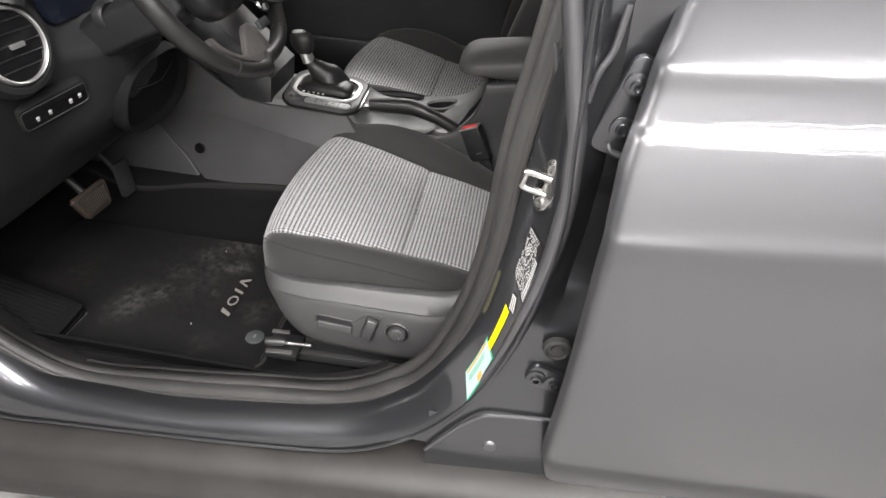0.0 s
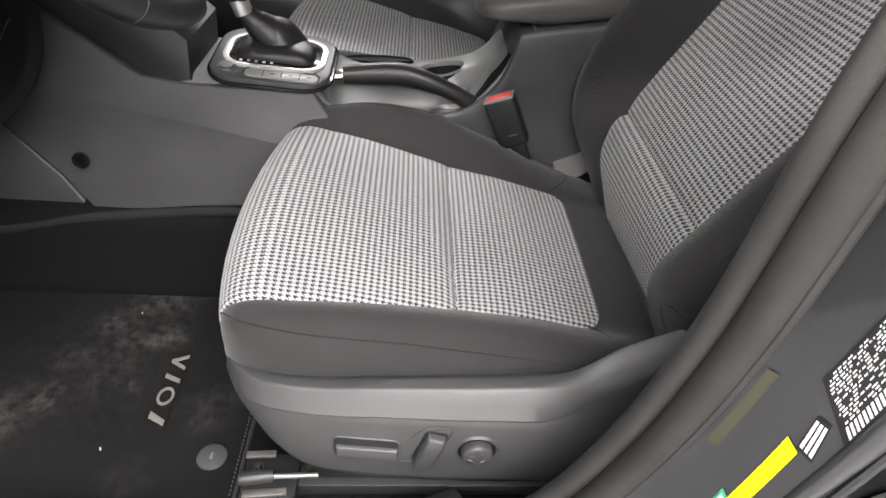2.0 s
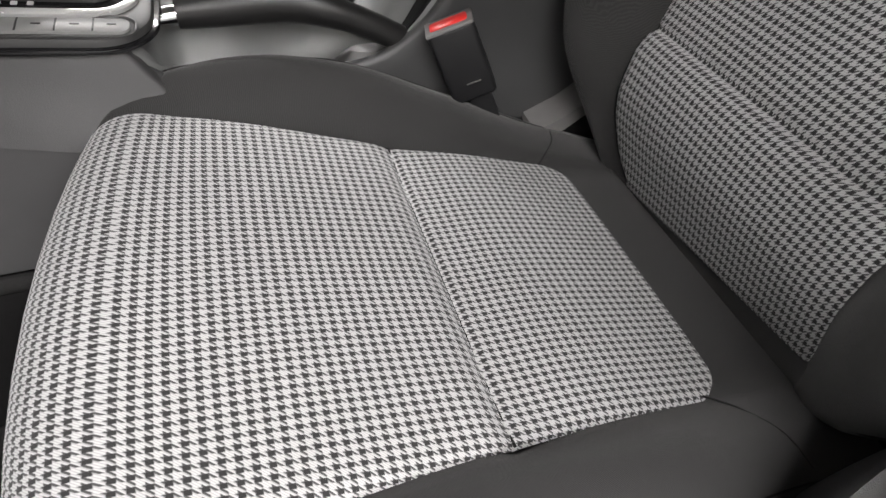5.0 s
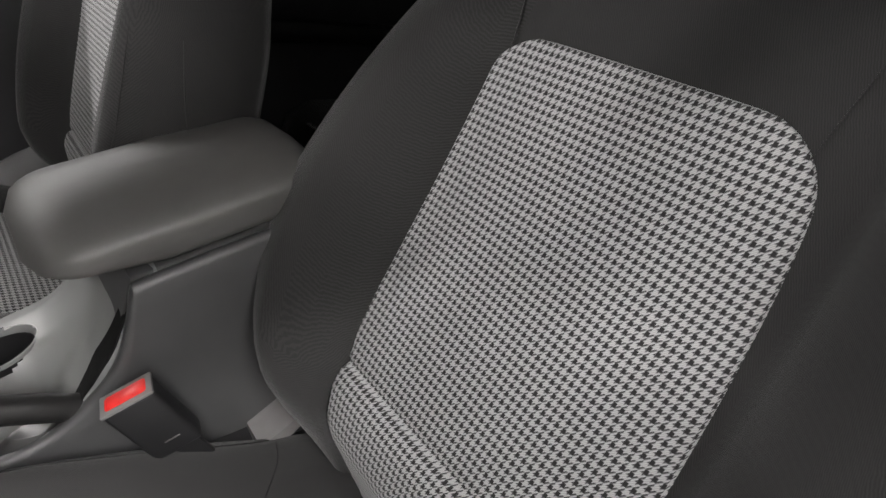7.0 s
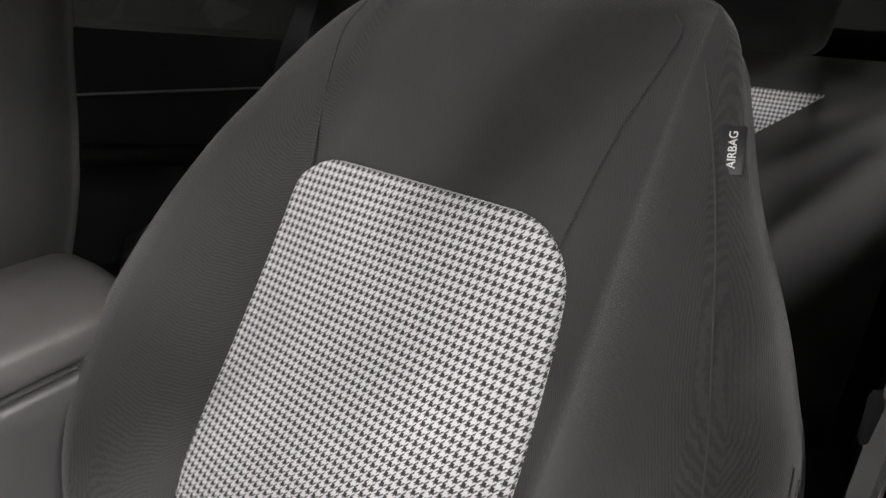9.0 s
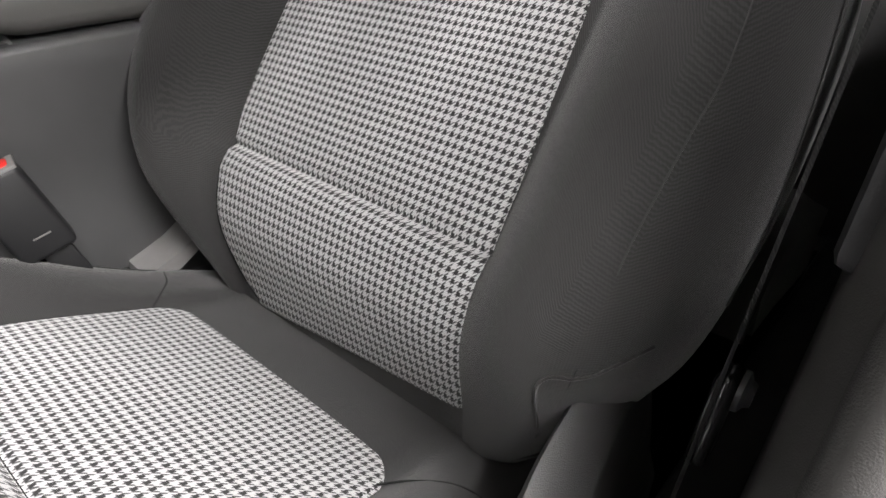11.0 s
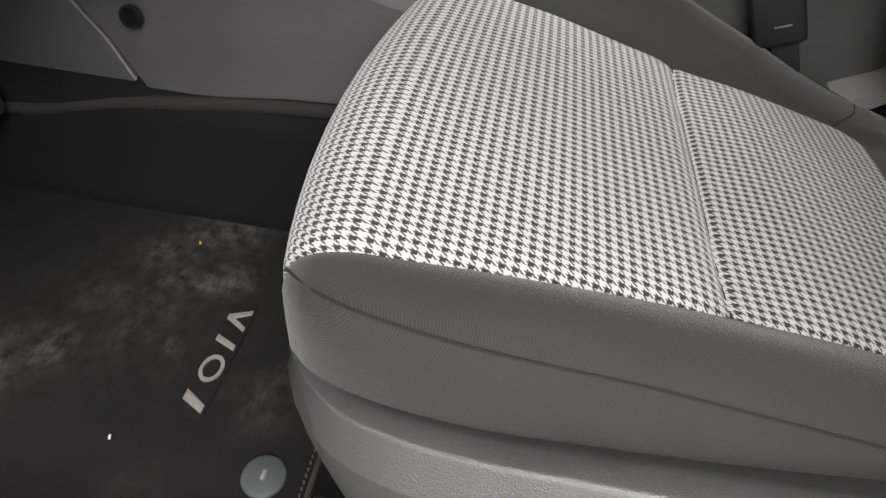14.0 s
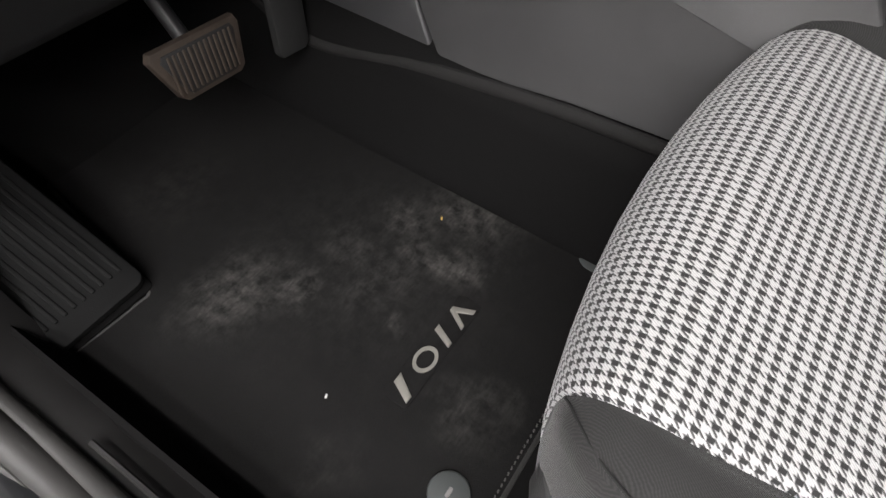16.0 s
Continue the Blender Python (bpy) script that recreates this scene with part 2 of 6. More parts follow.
CLOTH = woven("dark_seat_cloth", (0.0285, 0.028, 0.028), 0.00165, 0.2)
CHECK = houndstooth("houndstooth_cloth", (0.58, 0.577, 0.581), (0.026, 0.0255, 0.026))
SHIELD = grained("grey_black_grained_plastic", (0.064, 0.0635, 0.064), 0.42, 1100, 0.00024, spec=0.7)
KNOB = grained("fine_grey_black_plastic", (0.056, 0.0555, 0.056), 0.40, 2200, 0.00006, spec=0.6)
DASH = grained("charcoal_dashboard_plastic", (0.0185, 0.0185, 0.0192), 0.5, 700)
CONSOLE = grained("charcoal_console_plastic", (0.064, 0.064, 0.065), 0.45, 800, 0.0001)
BLACK = grained("black_plastic", (0.014, 0.014, 0.015), 0.45, 900, 0.0001)
GLOSS = plain("gloss_black", (0.01, 0.01, 0.011), 0.12)
LEATHER = grained("black_leather", (0.0195, 0.0192, 0.019), 0.38, 1100, 0.0001)
ARMREST = grained("grey_armrest_vinyl", (0.088, 0.086, 0.083), 0.5, 900, 0.0001)
WORN = scratched("worn_pillar_plastic", (0.085, 0.083, 0.080), (0.34, 0.34, 0.32))
TRIM = grained("dark_door_trim", (0.032, 0.032, 0.034), 0.5, 700)
CARPETLIP = pile("grey_carpet_edge", (0.022, 0.0215, 0.0215))
CARPET = pile("black_carpet", (0.0085, 0.0083, 0.0084))
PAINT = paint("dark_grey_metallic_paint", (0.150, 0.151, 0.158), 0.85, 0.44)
# Same body paint, darkened to stand in for shade inside the doorway.
SHADED_PAINT = paint("shaded_jamb_paint", (0.088, 0.090, 0.097), 0.85, 0.30)
# Console plastic made paler on top, standing in for light and sheen there.
DECK_LIT = grained("lit_console_top", (0.21, 0.213, 0.21), 0.33, 1200, 0.00006)
SATINGREY = plain("light_grey_button_plastic", (0.27, 0.27, 0.265), 0.35)
BEZEL = plain("satin_charcoal_plastic", (0.055, 0.055, 0.055), 0.40)
RUBBER = grained("black_rubber_seal", (0.045, 0.0437, 0.0422), 0.5, 1100, 0.00022, 0.4)
SILLCLAD = grained("dark_sill_cladding", (0.036, 0.0335, 0.0318), 0.5, 700, vary=0.4)
SCUFF = grained("scuffed_black_sill_plastic", (0.030, 0.029, 0.029), 0.5, 700, 0.0001, 0.5)
CLAD = grained("grey_black_sill_cladding", (0.09, 0.085, 0.08), 0.55, 700)
STEEL = plain("bright_steel", (0.75, 0.74, 0.72), 0.22, 1.0)
CHROME = plain("chrome", (0.85, 0.86, 0.87), 0.07, 1.0, 0.03)
SILVER = plain("bright_silver_trim", (0.82, 0.82, 0.81), 0.25, 0.5)
# Brown-grey tint puts the spoke's reflections into its colour.
SPOKEGREY = plain("satin_silver_with_reflection", (0.40, 0.375, 0.355), 0.30, 0.85)
SATIN = plain("satin_silver", (0.74, 0.74, 0.73), 0.33, 0.85)
DULL = plain("dull_grey_metal", (0.35, 0.34, 0.33), 0.4, 0.9)
SEAM = plain("dark_seam_thread", (0.012, 0.012, 0.012), 0.9)
PALE = plain("pale_thread", (0.036, 0.036, 0.036), 0.9)
RED = plain("red_button_plastic", (0.75, 0.03, 0.025), 0.3)
OLIVE = plain("faded_olive_paper", (0.060, 0.057, 0.034), 0.7)
YELLOW = plain("yellow_sticker", (0.85, 0.78, 0.0), 0.5)
WHITE = plain("white_print", (0.62, 0.62, 0.61), 0.6)
GREEN = plain("green_sticker", (0.05, 0.38, 0.2), 0.5)
ICE = plain("pale_blue_sticker", (0.42, 0.52, 0.55), 0.5)
PALEGREY = plain("pale_grey_plastic", (0.17, 0.165, 0.163), 0.5)
IRON = plain("dark_grey_metal", (0.065, 0.065, 0.065), 0.45, 0.7)
GOLD = plain("amber_print", (0.55, 0.36, 0.08), 0.5)
INK = plain("black_sticker", (0.012, 0.012, 0.012), 0.35)
SCREEN = plain("dark_screen", (0.01, 0.013, 0.022), 0.08)
HOSE = plain("dusty_black_conduit", (0.13, 0.118, 0.102), 0.6)
WEB = woven("belt_webbing", (0.016, 0.016, 0.016), 0.002, 0.1)
PEDAL = plain("worn_pedal_rubber", (0.046, 0.035, 0.028), 0.5, vary=0.45)
BUTTONGREY = plain("grey_mat_anchor", (0.05, 0.055, 0.055), 0.5)
TINT = glass("dark_privacy_glass", 0.14)
PEDALGREY = plain("dark_grey_pedal_rubber", (0.017, 0.017, 0.017), 0.65)
# Console plastic darkened to put shade into the side panel's colour.
SIDE_SHADED = grained("shaded_console_plastic", (0.056, 0.0555, 0.0565), 0.52, 800, 0.0001, spec=0.4)
# Footrest rubber; also the dull black that stands in for shade in recesses.
FOOT = grained("dull_black_rubber_and_shade", (0.0060, 0.0061, 0.0062), 0.75, 900, 0.0002, spec=0.2)
PLATE = plain("pale_emblem_metal", (0.40, 0.385, 0.35), 0.4, 0.6)
HEADLINER = plain("pale_grey_headliner", (0.42, 0.41, 0.39), 0.95)
CONCRETE = None


def concrete():
    n = Nodes("stained_concrete")
    big = n.ramp(n.noise(1.3, 6), 0.3, 0.7)
    n.put(Base_Color=n.mix(big, (0.13, 0.126, 0.123), (0.22, 0.213, 0.208)), Roughness=n.math("ADD", n.math("MULTIPLY", n.noise(5, 5), 0.4), 0.3))
    n.bump(n.noise(60, 4), 0.3, 0.003)
    return n.mat


def wallpaint(name, tone):
    n = Nodes(name)
    n.put(Base_Color=n.mix(n.noise(2, 5), (tone * 0.92, tone * 0.92, tone * 0.90), (tone * 1.06, tone * 1.06, tone * 1.05)), Roughness=0.7)
    return n.mat


CONCRETE = concrete()
WALLPAINT = wallpaint("white_workshop_wall", 0.68)
GREYWALL = wallpaint("grey_workshop_wall", 0.20)
PALEWALL = wallpaint("pale_workshop_wall", 0.50)


# ---- the workshop round the car ----
def setting(name, bm, material, label, category):
    ob = part(name, bm, material, None)
    return tagged(ob, label, category, kind="structure")


setting("floor", box((14, 14, 0.2), (0.5, 0, -0.1), 0), CONCRETE, "stained grey concrete workshop floor under the car", "floor")
setting("wall_north", box((14, 0.2, 3.4), (0.5, 6.9, 1.7), 0), GREYWALL, "plain grey painted workshop wall", "wall")
setting("wall_south", box((14, 0.2, 3.4), (0.5, -6.9, 1.7), 0), WALLPAINT, "plain white painted workshop wall", "wall")
setting("wall_east", box((0.2, 13.6, 3.4), (7.4, 0, 1.7), 0), GREYWALL, "plain grey painted workshop wall", "wall")
# Unseen wall kept white to bounce the added strips' light into the cabin.
setting("wall_west", box((0.2, 13.6, 3.4), (-6.4, 0, 1.7), 0), WALLPAINT, "plain white painted workshop wall", "wall")
setting("ceiling", box((14, 14, 0.2), (0.5, 0, 3.5), 0), PALEWALL, "plain pale workshop ceiling", "ceiling")

# Last three are unseen fill strips, added to light backrest, console and passenger side.
STRIPS_AND_FILL = ((-1.35, 1.5), (-2.3, 1.5), (-3.5, 1.5), (-5.0, 1.5), (-1.2, -5.7), (1.6, -5.7), (4.0, 1.5))
for sy, sx in STRIPS_AND_FILL:
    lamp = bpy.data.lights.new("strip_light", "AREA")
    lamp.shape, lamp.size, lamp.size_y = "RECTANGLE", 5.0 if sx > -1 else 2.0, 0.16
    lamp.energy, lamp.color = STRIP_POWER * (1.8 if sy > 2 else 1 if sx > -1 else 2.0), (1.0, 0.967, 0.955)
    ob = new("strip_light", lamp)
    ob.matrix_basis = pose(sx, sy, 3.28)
    fix = thing("ceiling_strip_or_fill", "long white fluorescent ceiling strip light, three added as fill", "light", "ceiling lights", at=pose(sx, sy, 3.3))
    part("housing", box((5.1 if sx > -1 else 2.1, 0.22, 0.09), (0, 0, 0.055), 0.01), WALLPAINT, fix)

# ---- car shell ----
# Lines of the driver's door opening: sill, corner and centre pillar, as (x, z) with a depth y.
LIP = catmull([(-0.62, 0.78), (-0.52, 0.56), (-0.41, 0.43), (-0.28, 0.36), (-0.09, 0.375), (0.10, 0.405), (0.26, 0.435), (0.365, 0.50), (0.425, 0.57), (0.47, 0.69), (0.494, 0.82), (0.505, 0.99), (0.522, 1.12), (0.545, 1.30), (0.57, 1.46)], 120)
JAMB = catmull([(-0.62, 0.74), (-0.50, 0.52), (-0.39, 0.425), (-0.29, 0.382), (-0.09, 0.383), (0.054, 0.402), (0.273, 0.447), (0.375, 0.506), (0.439, 0.583), (0.495, 0.71), (0.52, 0.86), (0.532, 0.976), (0.539, 1.10), (0.558, 1.30), (0.58, 1.46)], 120)
RIDGE = catmull([(-0.64, 0.66), (-0.50, 0.36), (-0.387, 0.318), (-0.267, 0.328), (-0.036, 0.352), (0.14, 0.374), (0.289, 0.402), (0.389, 0.457), (0.465, 0.535), (0.522, 0.64), (0.562, 0.78), (0.578, 0.93), (0.568, 1.075), (0.556, 1.29), (0.59, 1.46)], 120)

body = thing("car_body", "dark grey metallic car body with open front doorway", "car body")


def opening():
    """The painted jamb: seal flange, a rounded shoulder and the outer ridge, swept round the doorway."""
    bm = bmesh.new()
    rings = []
    for a, b, c in zip(LIP, JAMB, RIDGE):
        low = max(0.0, min(1.0, (0.62 - b[1]) / 0.18))
        p0 = Vector((a[0], 0.185, a[1]))
        p1 = Vector((b[0], 0.15, b[1]))
        p3 = Vector((c[0], 0.09, c[1]))
        m = (p1 + p3) / 2
        out = Vector((0, -1, 0.75)).normalized() * 0.018 * low
        q1 = p1.lerp(m, 0.45) + out * 0.7
        q2 = m + out
        q3 = m.lerp(p3, 0.6) + out * 0.75
        rise = max(0.0, min(1.0, (b[1] - 0.94) / 0.08))
        lean_out = Vector((-0.78, -0.62, 0)) * rise
        q1 -= lean_out * 0.003
        q2 -= lean_out * 0.002
        q3 += lean_out * 0.011
        p3 += lean_out * 0.004
        p4 = p3 + Vector((0.004, 0.012, -0.012 * low)) + Vector((0.012, 0.008, 0)) * (1 - low)
        rings.append([p0, p0.lerp(p1, 0.5), p1, q1, q2, q3, p3, p4])
    return loft(rings, closed=False, caps=False, bm=bm)


part("door_jamb", opening(), SHADED_PAINT, body, "glossy dark grey painted door jamb", sharp=70)


def seal():
    line = [Vector((a[0] + 0.013, 0.171, a[1] + (0.004 if a[1] < 0.5 else 0.0))) for a in LIP]
    return tube(line, 0.0165, 14)


part("door_seal", seal(), RUBBER, body, "thick black rubber weatherstrip round the doorway")
part("seal_lip", tube([Vector((a[0] - 0.003, 0.190, a[1] + 0.006)) for a in LIP], 0.0115, 12), RUBBER, body)
part("seal_groove", tube([Vector((a[0] + 0.018, 0.157, a[1] + 0.008)) for a in LIP], 0.005, 8), RUBBER, body)
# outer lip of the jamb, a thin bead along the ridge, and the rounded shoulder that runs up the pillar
# The shoulder's lighter paint stands in for the highlight along this edge.
part("pillar_shoulder", tube([Vector(p) for p in catmull([(0.500, 0.102, 0.60), (0.530, 0.099, 0.68), (0.557, 0.098, 0.79), (0.572, 0.098, 0.88), (0.577, 0.098, 0.95), (0.575, 0.098, 1.003), (0.569, 0.098, 1.057), (0.558, 0.098, 1.108), (0.547, 0.098, 1.152), (0.536, 0.099, 1.20), (0.53, 0.102, 1.26)], 60)], lambda f: 0.003 + 0.0085 * min(1.0, f * 3.0), 14), PAINT, body, "rounded edge of the pillar, highlight in its lighter paint")
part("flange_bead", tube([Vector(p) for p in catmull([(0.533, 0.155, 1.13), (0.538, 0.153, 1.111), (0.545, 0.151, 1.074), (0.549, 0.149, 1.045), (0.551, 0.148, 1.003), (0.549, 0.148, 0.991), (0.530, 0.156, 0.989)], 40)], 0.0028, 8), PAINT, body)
part("jamb_bead", tube([Vector((c[0], 0.089, c[1])) for c in RIDGE], 0.0035, 8), SHADED_PAINT, body)


def scuff(u, v):
    a = LIP[int(u)]
    y = 0.186 + v * 0.072
    up = max(0.0, a[1] - 0.52)
    return Vector((a[0] - 0.004 - 0.02 * v, y + up * 0.05, a[1] + 0.006 - 0.034 * v * v - 0.004 * v))


part("pillar_upper_trim", box((0.24, 0.02, 0.72), (0.70, 0.213, 1.16), 0.008, (0, 3, 0)), TRIM, body)
part("pillar_lower_trim", box((0.30, 0.02, 0.42), (0.80, 0.205, 0.62), 0.008, (0, 4, 0)), TRIM, body)
part("rear_sill_trim", box((1.45, 0.17, 0.16), (1.37, 0.20, 0.40), 0.02), TRIM, body)
part("scuff_plate", sheet(scuff, list(range(12, 60)), [0, 0.15, 0.3, 0.45, 0.6, 0.75, 0.9, 1.0]), SCUFF, body, "scuffed grey-black plastic sill plate")
part("scuff_rib", tube([Vector((LIP[k][0], 0.212, LIP[k][1] + 0.010)) for k in range(26, 60)], 0.003, 6), SCUFF, body)
for k in range(34, 54):
    a = LIP[k].copy()
    part("scuff_tread", box((0.008, 0.010, 0.003), (a[0], 0.182, a[1] + 0.0135), 0.001, (0, -8, 0)), CLAD, body)


def pillar_trim(u, v):
    a = LIP[int(u)]
    rise = max(0.0, min(1.0, (a[1] - 0.47) / 0.15))
    return Vector((a[0] - 0.002 + v * (0.03 + 0.14 * rise), 0.188 + (0.012 + 0.010 * rise) * math.sin(min(1, v * 2.2) * math.pi / 2) + 0.008 * v, a[1] + 0.006 - 0.02 * v * rise - 0.05 * v * (1 - rise)))


part("pillar_trim", sheet(pillar_trim, list(range(66, 120)), [0, 0.05, 0.1, 0.2, 0.3, 0.45, 0.6, 0.8, 1.0], thick=0.004), WORN, body, "dusty dark plastic trim inside the centre pillar")


def recess(u, v):
    """Flat painted panel between the pillar's ridge and the rear door."""
    c = RIDGE[int(u)]
    z = c[1] - 0.004
    deep = 0.055 * math.exp(-((z - 0.885) / 0.10) ** 4) + 0.032 * max(0.0, min(1.0, (z - 0.92) / 0.1))
    x = c[0] + 0.008 + v * (0.80 - c[0])
    return Vector((x, 0.100 + deep * max(0.0, min(1.0, v * 7)), z))


part("pillar_recess", sheet(recess, list(range(60, 120)), [0, 0.03, 0.06, 0.1, 0.14, 0.25, 0.4, 0.6, 1.0]), SHADED_PAINT, body)
part("sill_recess", box((0.72, 0.006, 0.22), (0.80, 0.1035, 0.43), 0.001), SHADED_PAINT, body)


def cladding():
    rings = []
    for x in np.linspace(-0.75, 1.7, 26):
        z = 0.352 + 0.155 * (x - 0.05) * 0.9
        rings.append([Vector((x, y, z + dz)) for y, dz in ((0.11, -0.012), (0.088, -0.016), (0.07, -0.024), (0.055, -0.034), (0.05, -0.045), (0.042, -0.075), (0.03, -0.085), (0.026, -0.10), (0.03, -0.15), (0.06, -0.2), (0.13, -0.22), (0.2, -0.22), (0.2, -0.02))])
    return loft(rings)


part("sill_cladding", cladding(), SILLCLAD, body, "grey-black textured plastic sill cladding")
part("crease_bead", tube(catmull([(0.44, 0.093, 0.445), (0.485, 0.093, 0.515), (0.52, 0.093, 0.556), (0.55, 0.094, 0.566), (0.66, 0.096, 0.578)], 30), 0.0035, 8), PAINT, body)
part("drain_plug", lathe([(0.0, 0.004), (0.010, 0.004), (0.012, 0.002), (0.013, 0.0)], basis((0.546, 0.1, 0.476), (1, 0, 0), (0, 0, 1)), 20), PAINT, body)
for at, r in (((0.61, 0.096, 0.734), 0.019),):
    g = part("grommet", lathe([(0, 0.010), (r * 0.45, 0.010), (r * 0.5, 0.006), (r * 0.7, 0.006), (r * 0.8, 0.010), (r, 0.008), (r * 1.08, 0.0)], basis(at, (1, 0, 0), (0, 0, 1)), 28), RUBBER, body, "round rubber body grommet")


def bolt(at, parent, size=0.009):
    m = basis(at, (1, 0, 0), (0, 0, 1))
    b = part("bolt", lathe([(0, 0.003), (size * 0.45, 0.003), (size * 0.5, 0.009), (size * 0.85, 0.009), (size * 0.9, 0.004), (size * 1.5, 0.003), (size * 1.55, 0.0)], m, 18), SHADED_PAINT, parent, "painted hinge bolt")
    return b


def hinge(name, plate, at, bolts, label):
    h = part(name, slab(rounded(*plate, 0.012), 0.008, basis(at, (0.97, 0, -0.25), (0.25, 0, 0.97)), 0.003), SHADED_PAINT, body, label)
    for p in bolts:
        bolt(p, h)
    return h


hinge("upper_hinge", (0.066, 0.112), (0.630, 0.118, 1.082), ((0.620, 0.108, 1.112), (0.617, 0.108, 1.063)), "door hinge in shaded body paint with two bolts")
# Lighter tubes stand in for bright edge highlights round the hinge.
part("hinge_flange", tube([Vector(p) for p in catmull([(0.606, 0.108, 1.045), (0.612, 0.106, 1.036), (0.632, 0.105, 1.032), (0.652, 0.106, 1.038)], 16)], 0.004, 8), PAINT, body)
part("upper_gusset", tube([Vector(p) for p in catmull([(0.574, 0.103, 1.090), (0.576, 0.103, 1.112), (0.580, 0.103, 1.127), (0.588, 0.104, 1.147), (0.592, 0.106, 1.19)], 24)], 0.004, 8), PAINT, body)
hinge("check_strap", (0.07, 0.040), (0.612, 0.098, 0.668), ((0.591, 0.090, 0.673), (0.618, 0.090, 0.668)), "door check in shaded body paint with two bolts")
part("hinge_knuckle", tube([Vector((0.652, 0.100, z)) for z in (1.045, 1.06, 1.10, 1.115)], 0.011, 12), SHADED_PAINT, body)

# striker: an oval plate with a bright wire loop
mstr = basis((0.556, 0.124, 0.972), (0.55, -0.80, -0.1), (0.18, -0.02, 0.98))
striker = part("striker_plate", slab([(0.019 * math.cos(a), 0.036 * math.sin(a)) for a in np.linspace(0, 2 * math.pi, 28)[:-1]], 0.007, mstr, 0.002), STEEL, body, "zinc door striker plate with loop")
part("striker_loop", tube([mstr @ Vector(p) for p in catmull([(0.004, 0.011, 0.004), (-0.006, 0.011, 0.014), (-0.014, 0.011, 0.023), (-0.017, 0.008, 0.027), (-0.017, -0.008, 0.027), (-0.014, -0.011, 0.023), (-0.006, -0.011, 0.014), (0.004, -0.011, 0.004)], 40)], 0.0045, 10), STEEL, striker)
for dy in (0.023, -0.023):
    part("bolt", lathe([(0, 0.007), (0.003, 0.007), (0.0035, 0.010), (0.006, 0.010), (0.0065, 0.007)], mstr @ Matrix.Translation((0.002, dy, 0)), 14), DULL, striker)


JAMB_RINGS = []
for k in range(120):
    b, c = JAMB[k], RIDGE[k]
    JAMB_RINGS.append((Vector((b[0], 0.15, b[1])), Vector((c[0], 0.09, c[1]))))


def face_at(k, f):
    """A point of the pillar's face, k along it and f across from seal to ridge, with its bulge near the sill."""
    i = max(0, min(118, int(k)))
    w = k - i
    p = JAMB_RINGS[i][0].lerp(JAMB_RINGS[i + 1][0], w)
    q = JAMB_RINGS[i][1].lerp(JAMB_RINGS[i + 1][1], w)
    low = max(0.0, min(1.0, (0.62 - p.z) / 0.18))
    return p.lerp(q, f) + Vector((0, -1, 0.75)).normalized() * 0.018 * low * math.sin(math.pi * max(0, min(1, f)))


def nearest(p):
    best = min(((face_at(k, f) - Vector(p)).length, k, f) for k in np.linspace(70, 112, 169) for f in np.linspace(0, 1, 51))
    return best[1], best[2]


SKEW = Vector((-0.78, -0.62, 0.0))


def patch(kf, u0, u1, v0, v1, lift, nu=3, nv=8):
    """A piece of a sticker that follows the pillar: u across it, v down it, both 0 to 1."""
    (k0, f0), (k1, f1), (k2, f2), (k3, f3) = kf

    def at(u, v):
        k = (k0 * (1 - u) + k1 * u) * (1 - v) + (k3 * (1 - u) + k2 * u) * v
        f = (f0 * (1 - u) + f1 * u) * (1 - v) + (f3 * (1 - u) + f2 * u) * v
        return face_at(k, f) + SKEW * lift
    return sheet(at, list(np.linspace(u0, u1, nu)), list(np.linspace(v0, v1, nv)))


def sticker(name, corners, material, label):
    kf = [nearest(p) for p in corners]
    return part(name, patch(kf, 0, 1, 0, 1, 0.0012), material, body, label), kf, None


def quad(kf, _, u0, u1, v0, v1, lift):
    return patch(kf, u0, u1, v0, v1, 0.0012 + lift, 2, 3)


# the certification label: rows of unreadable white print on black, and a pale bar block
lab, lp, ln = sticker("data_label", LABEL_CORNERS, INK, "black data sticker with rows of tiny white print")
rng = random.Random(4)
for r in range(14):
    u = 0.05 + r * 0.050
    v = 0.04
    while v < 0.94:
        w = rng.uniform(0.015, 0.055)
        if rng.random() < 0.80:
            part("print_bar", quad(lp, ln, u, u + 0.028, v, min(0.96, v + w), 0.0007), WHITE, lab)
        v += w + 0.018
for r in range(16):
    part("code_bar", quad(lp, ln, 0.76, 0.94, 0.30 + r * 0.041, 0.30 + r * 0.041 + 0.026, 0.0007), WHITE, lab)
tyre, tp, tn = sticker("small_sticker", SMALL_CORNERS, INK, "small black sticker with white print")
for r in range(3):
    part("print_bar", quad(tp, tn, 0.1 + r * 0.3, 0.3 + r * 0.3, 0.1, 0.9, 0.0007), WHITE, tyre)
sticker("faded_sticker", ((0.5128, 0.1515, 0.815), (0.5185, 0.1440, 0.813), (0.5060, 0.1440, 0.731), (0.5000, 0.1520, 0.733)), OLIVE, "faded olive paper sticker")
sticker("yellow_sticker", YELLOW_CORNERS, YELLOW, "plain bright yellow sticker strip")
gs, gp, gn = sticker("service_sticker", GREEN_CORNERS, GREEN, "green-edged pale service sticker")
part("sticker_face", quad(gp, gn, 0.06, 0.94, 0.03, 0.97, 0.0007), ICE, gs)
part("sticker_header", quad(gp, gn, 0.10, 0.18, 0.08, 0.9, 0.0012), GOLD, gs)
part("sticker_patch", quad(gp, gn, 0.66, 0.90, 0.40, 0.56, 0.0012), GOLD, gs)
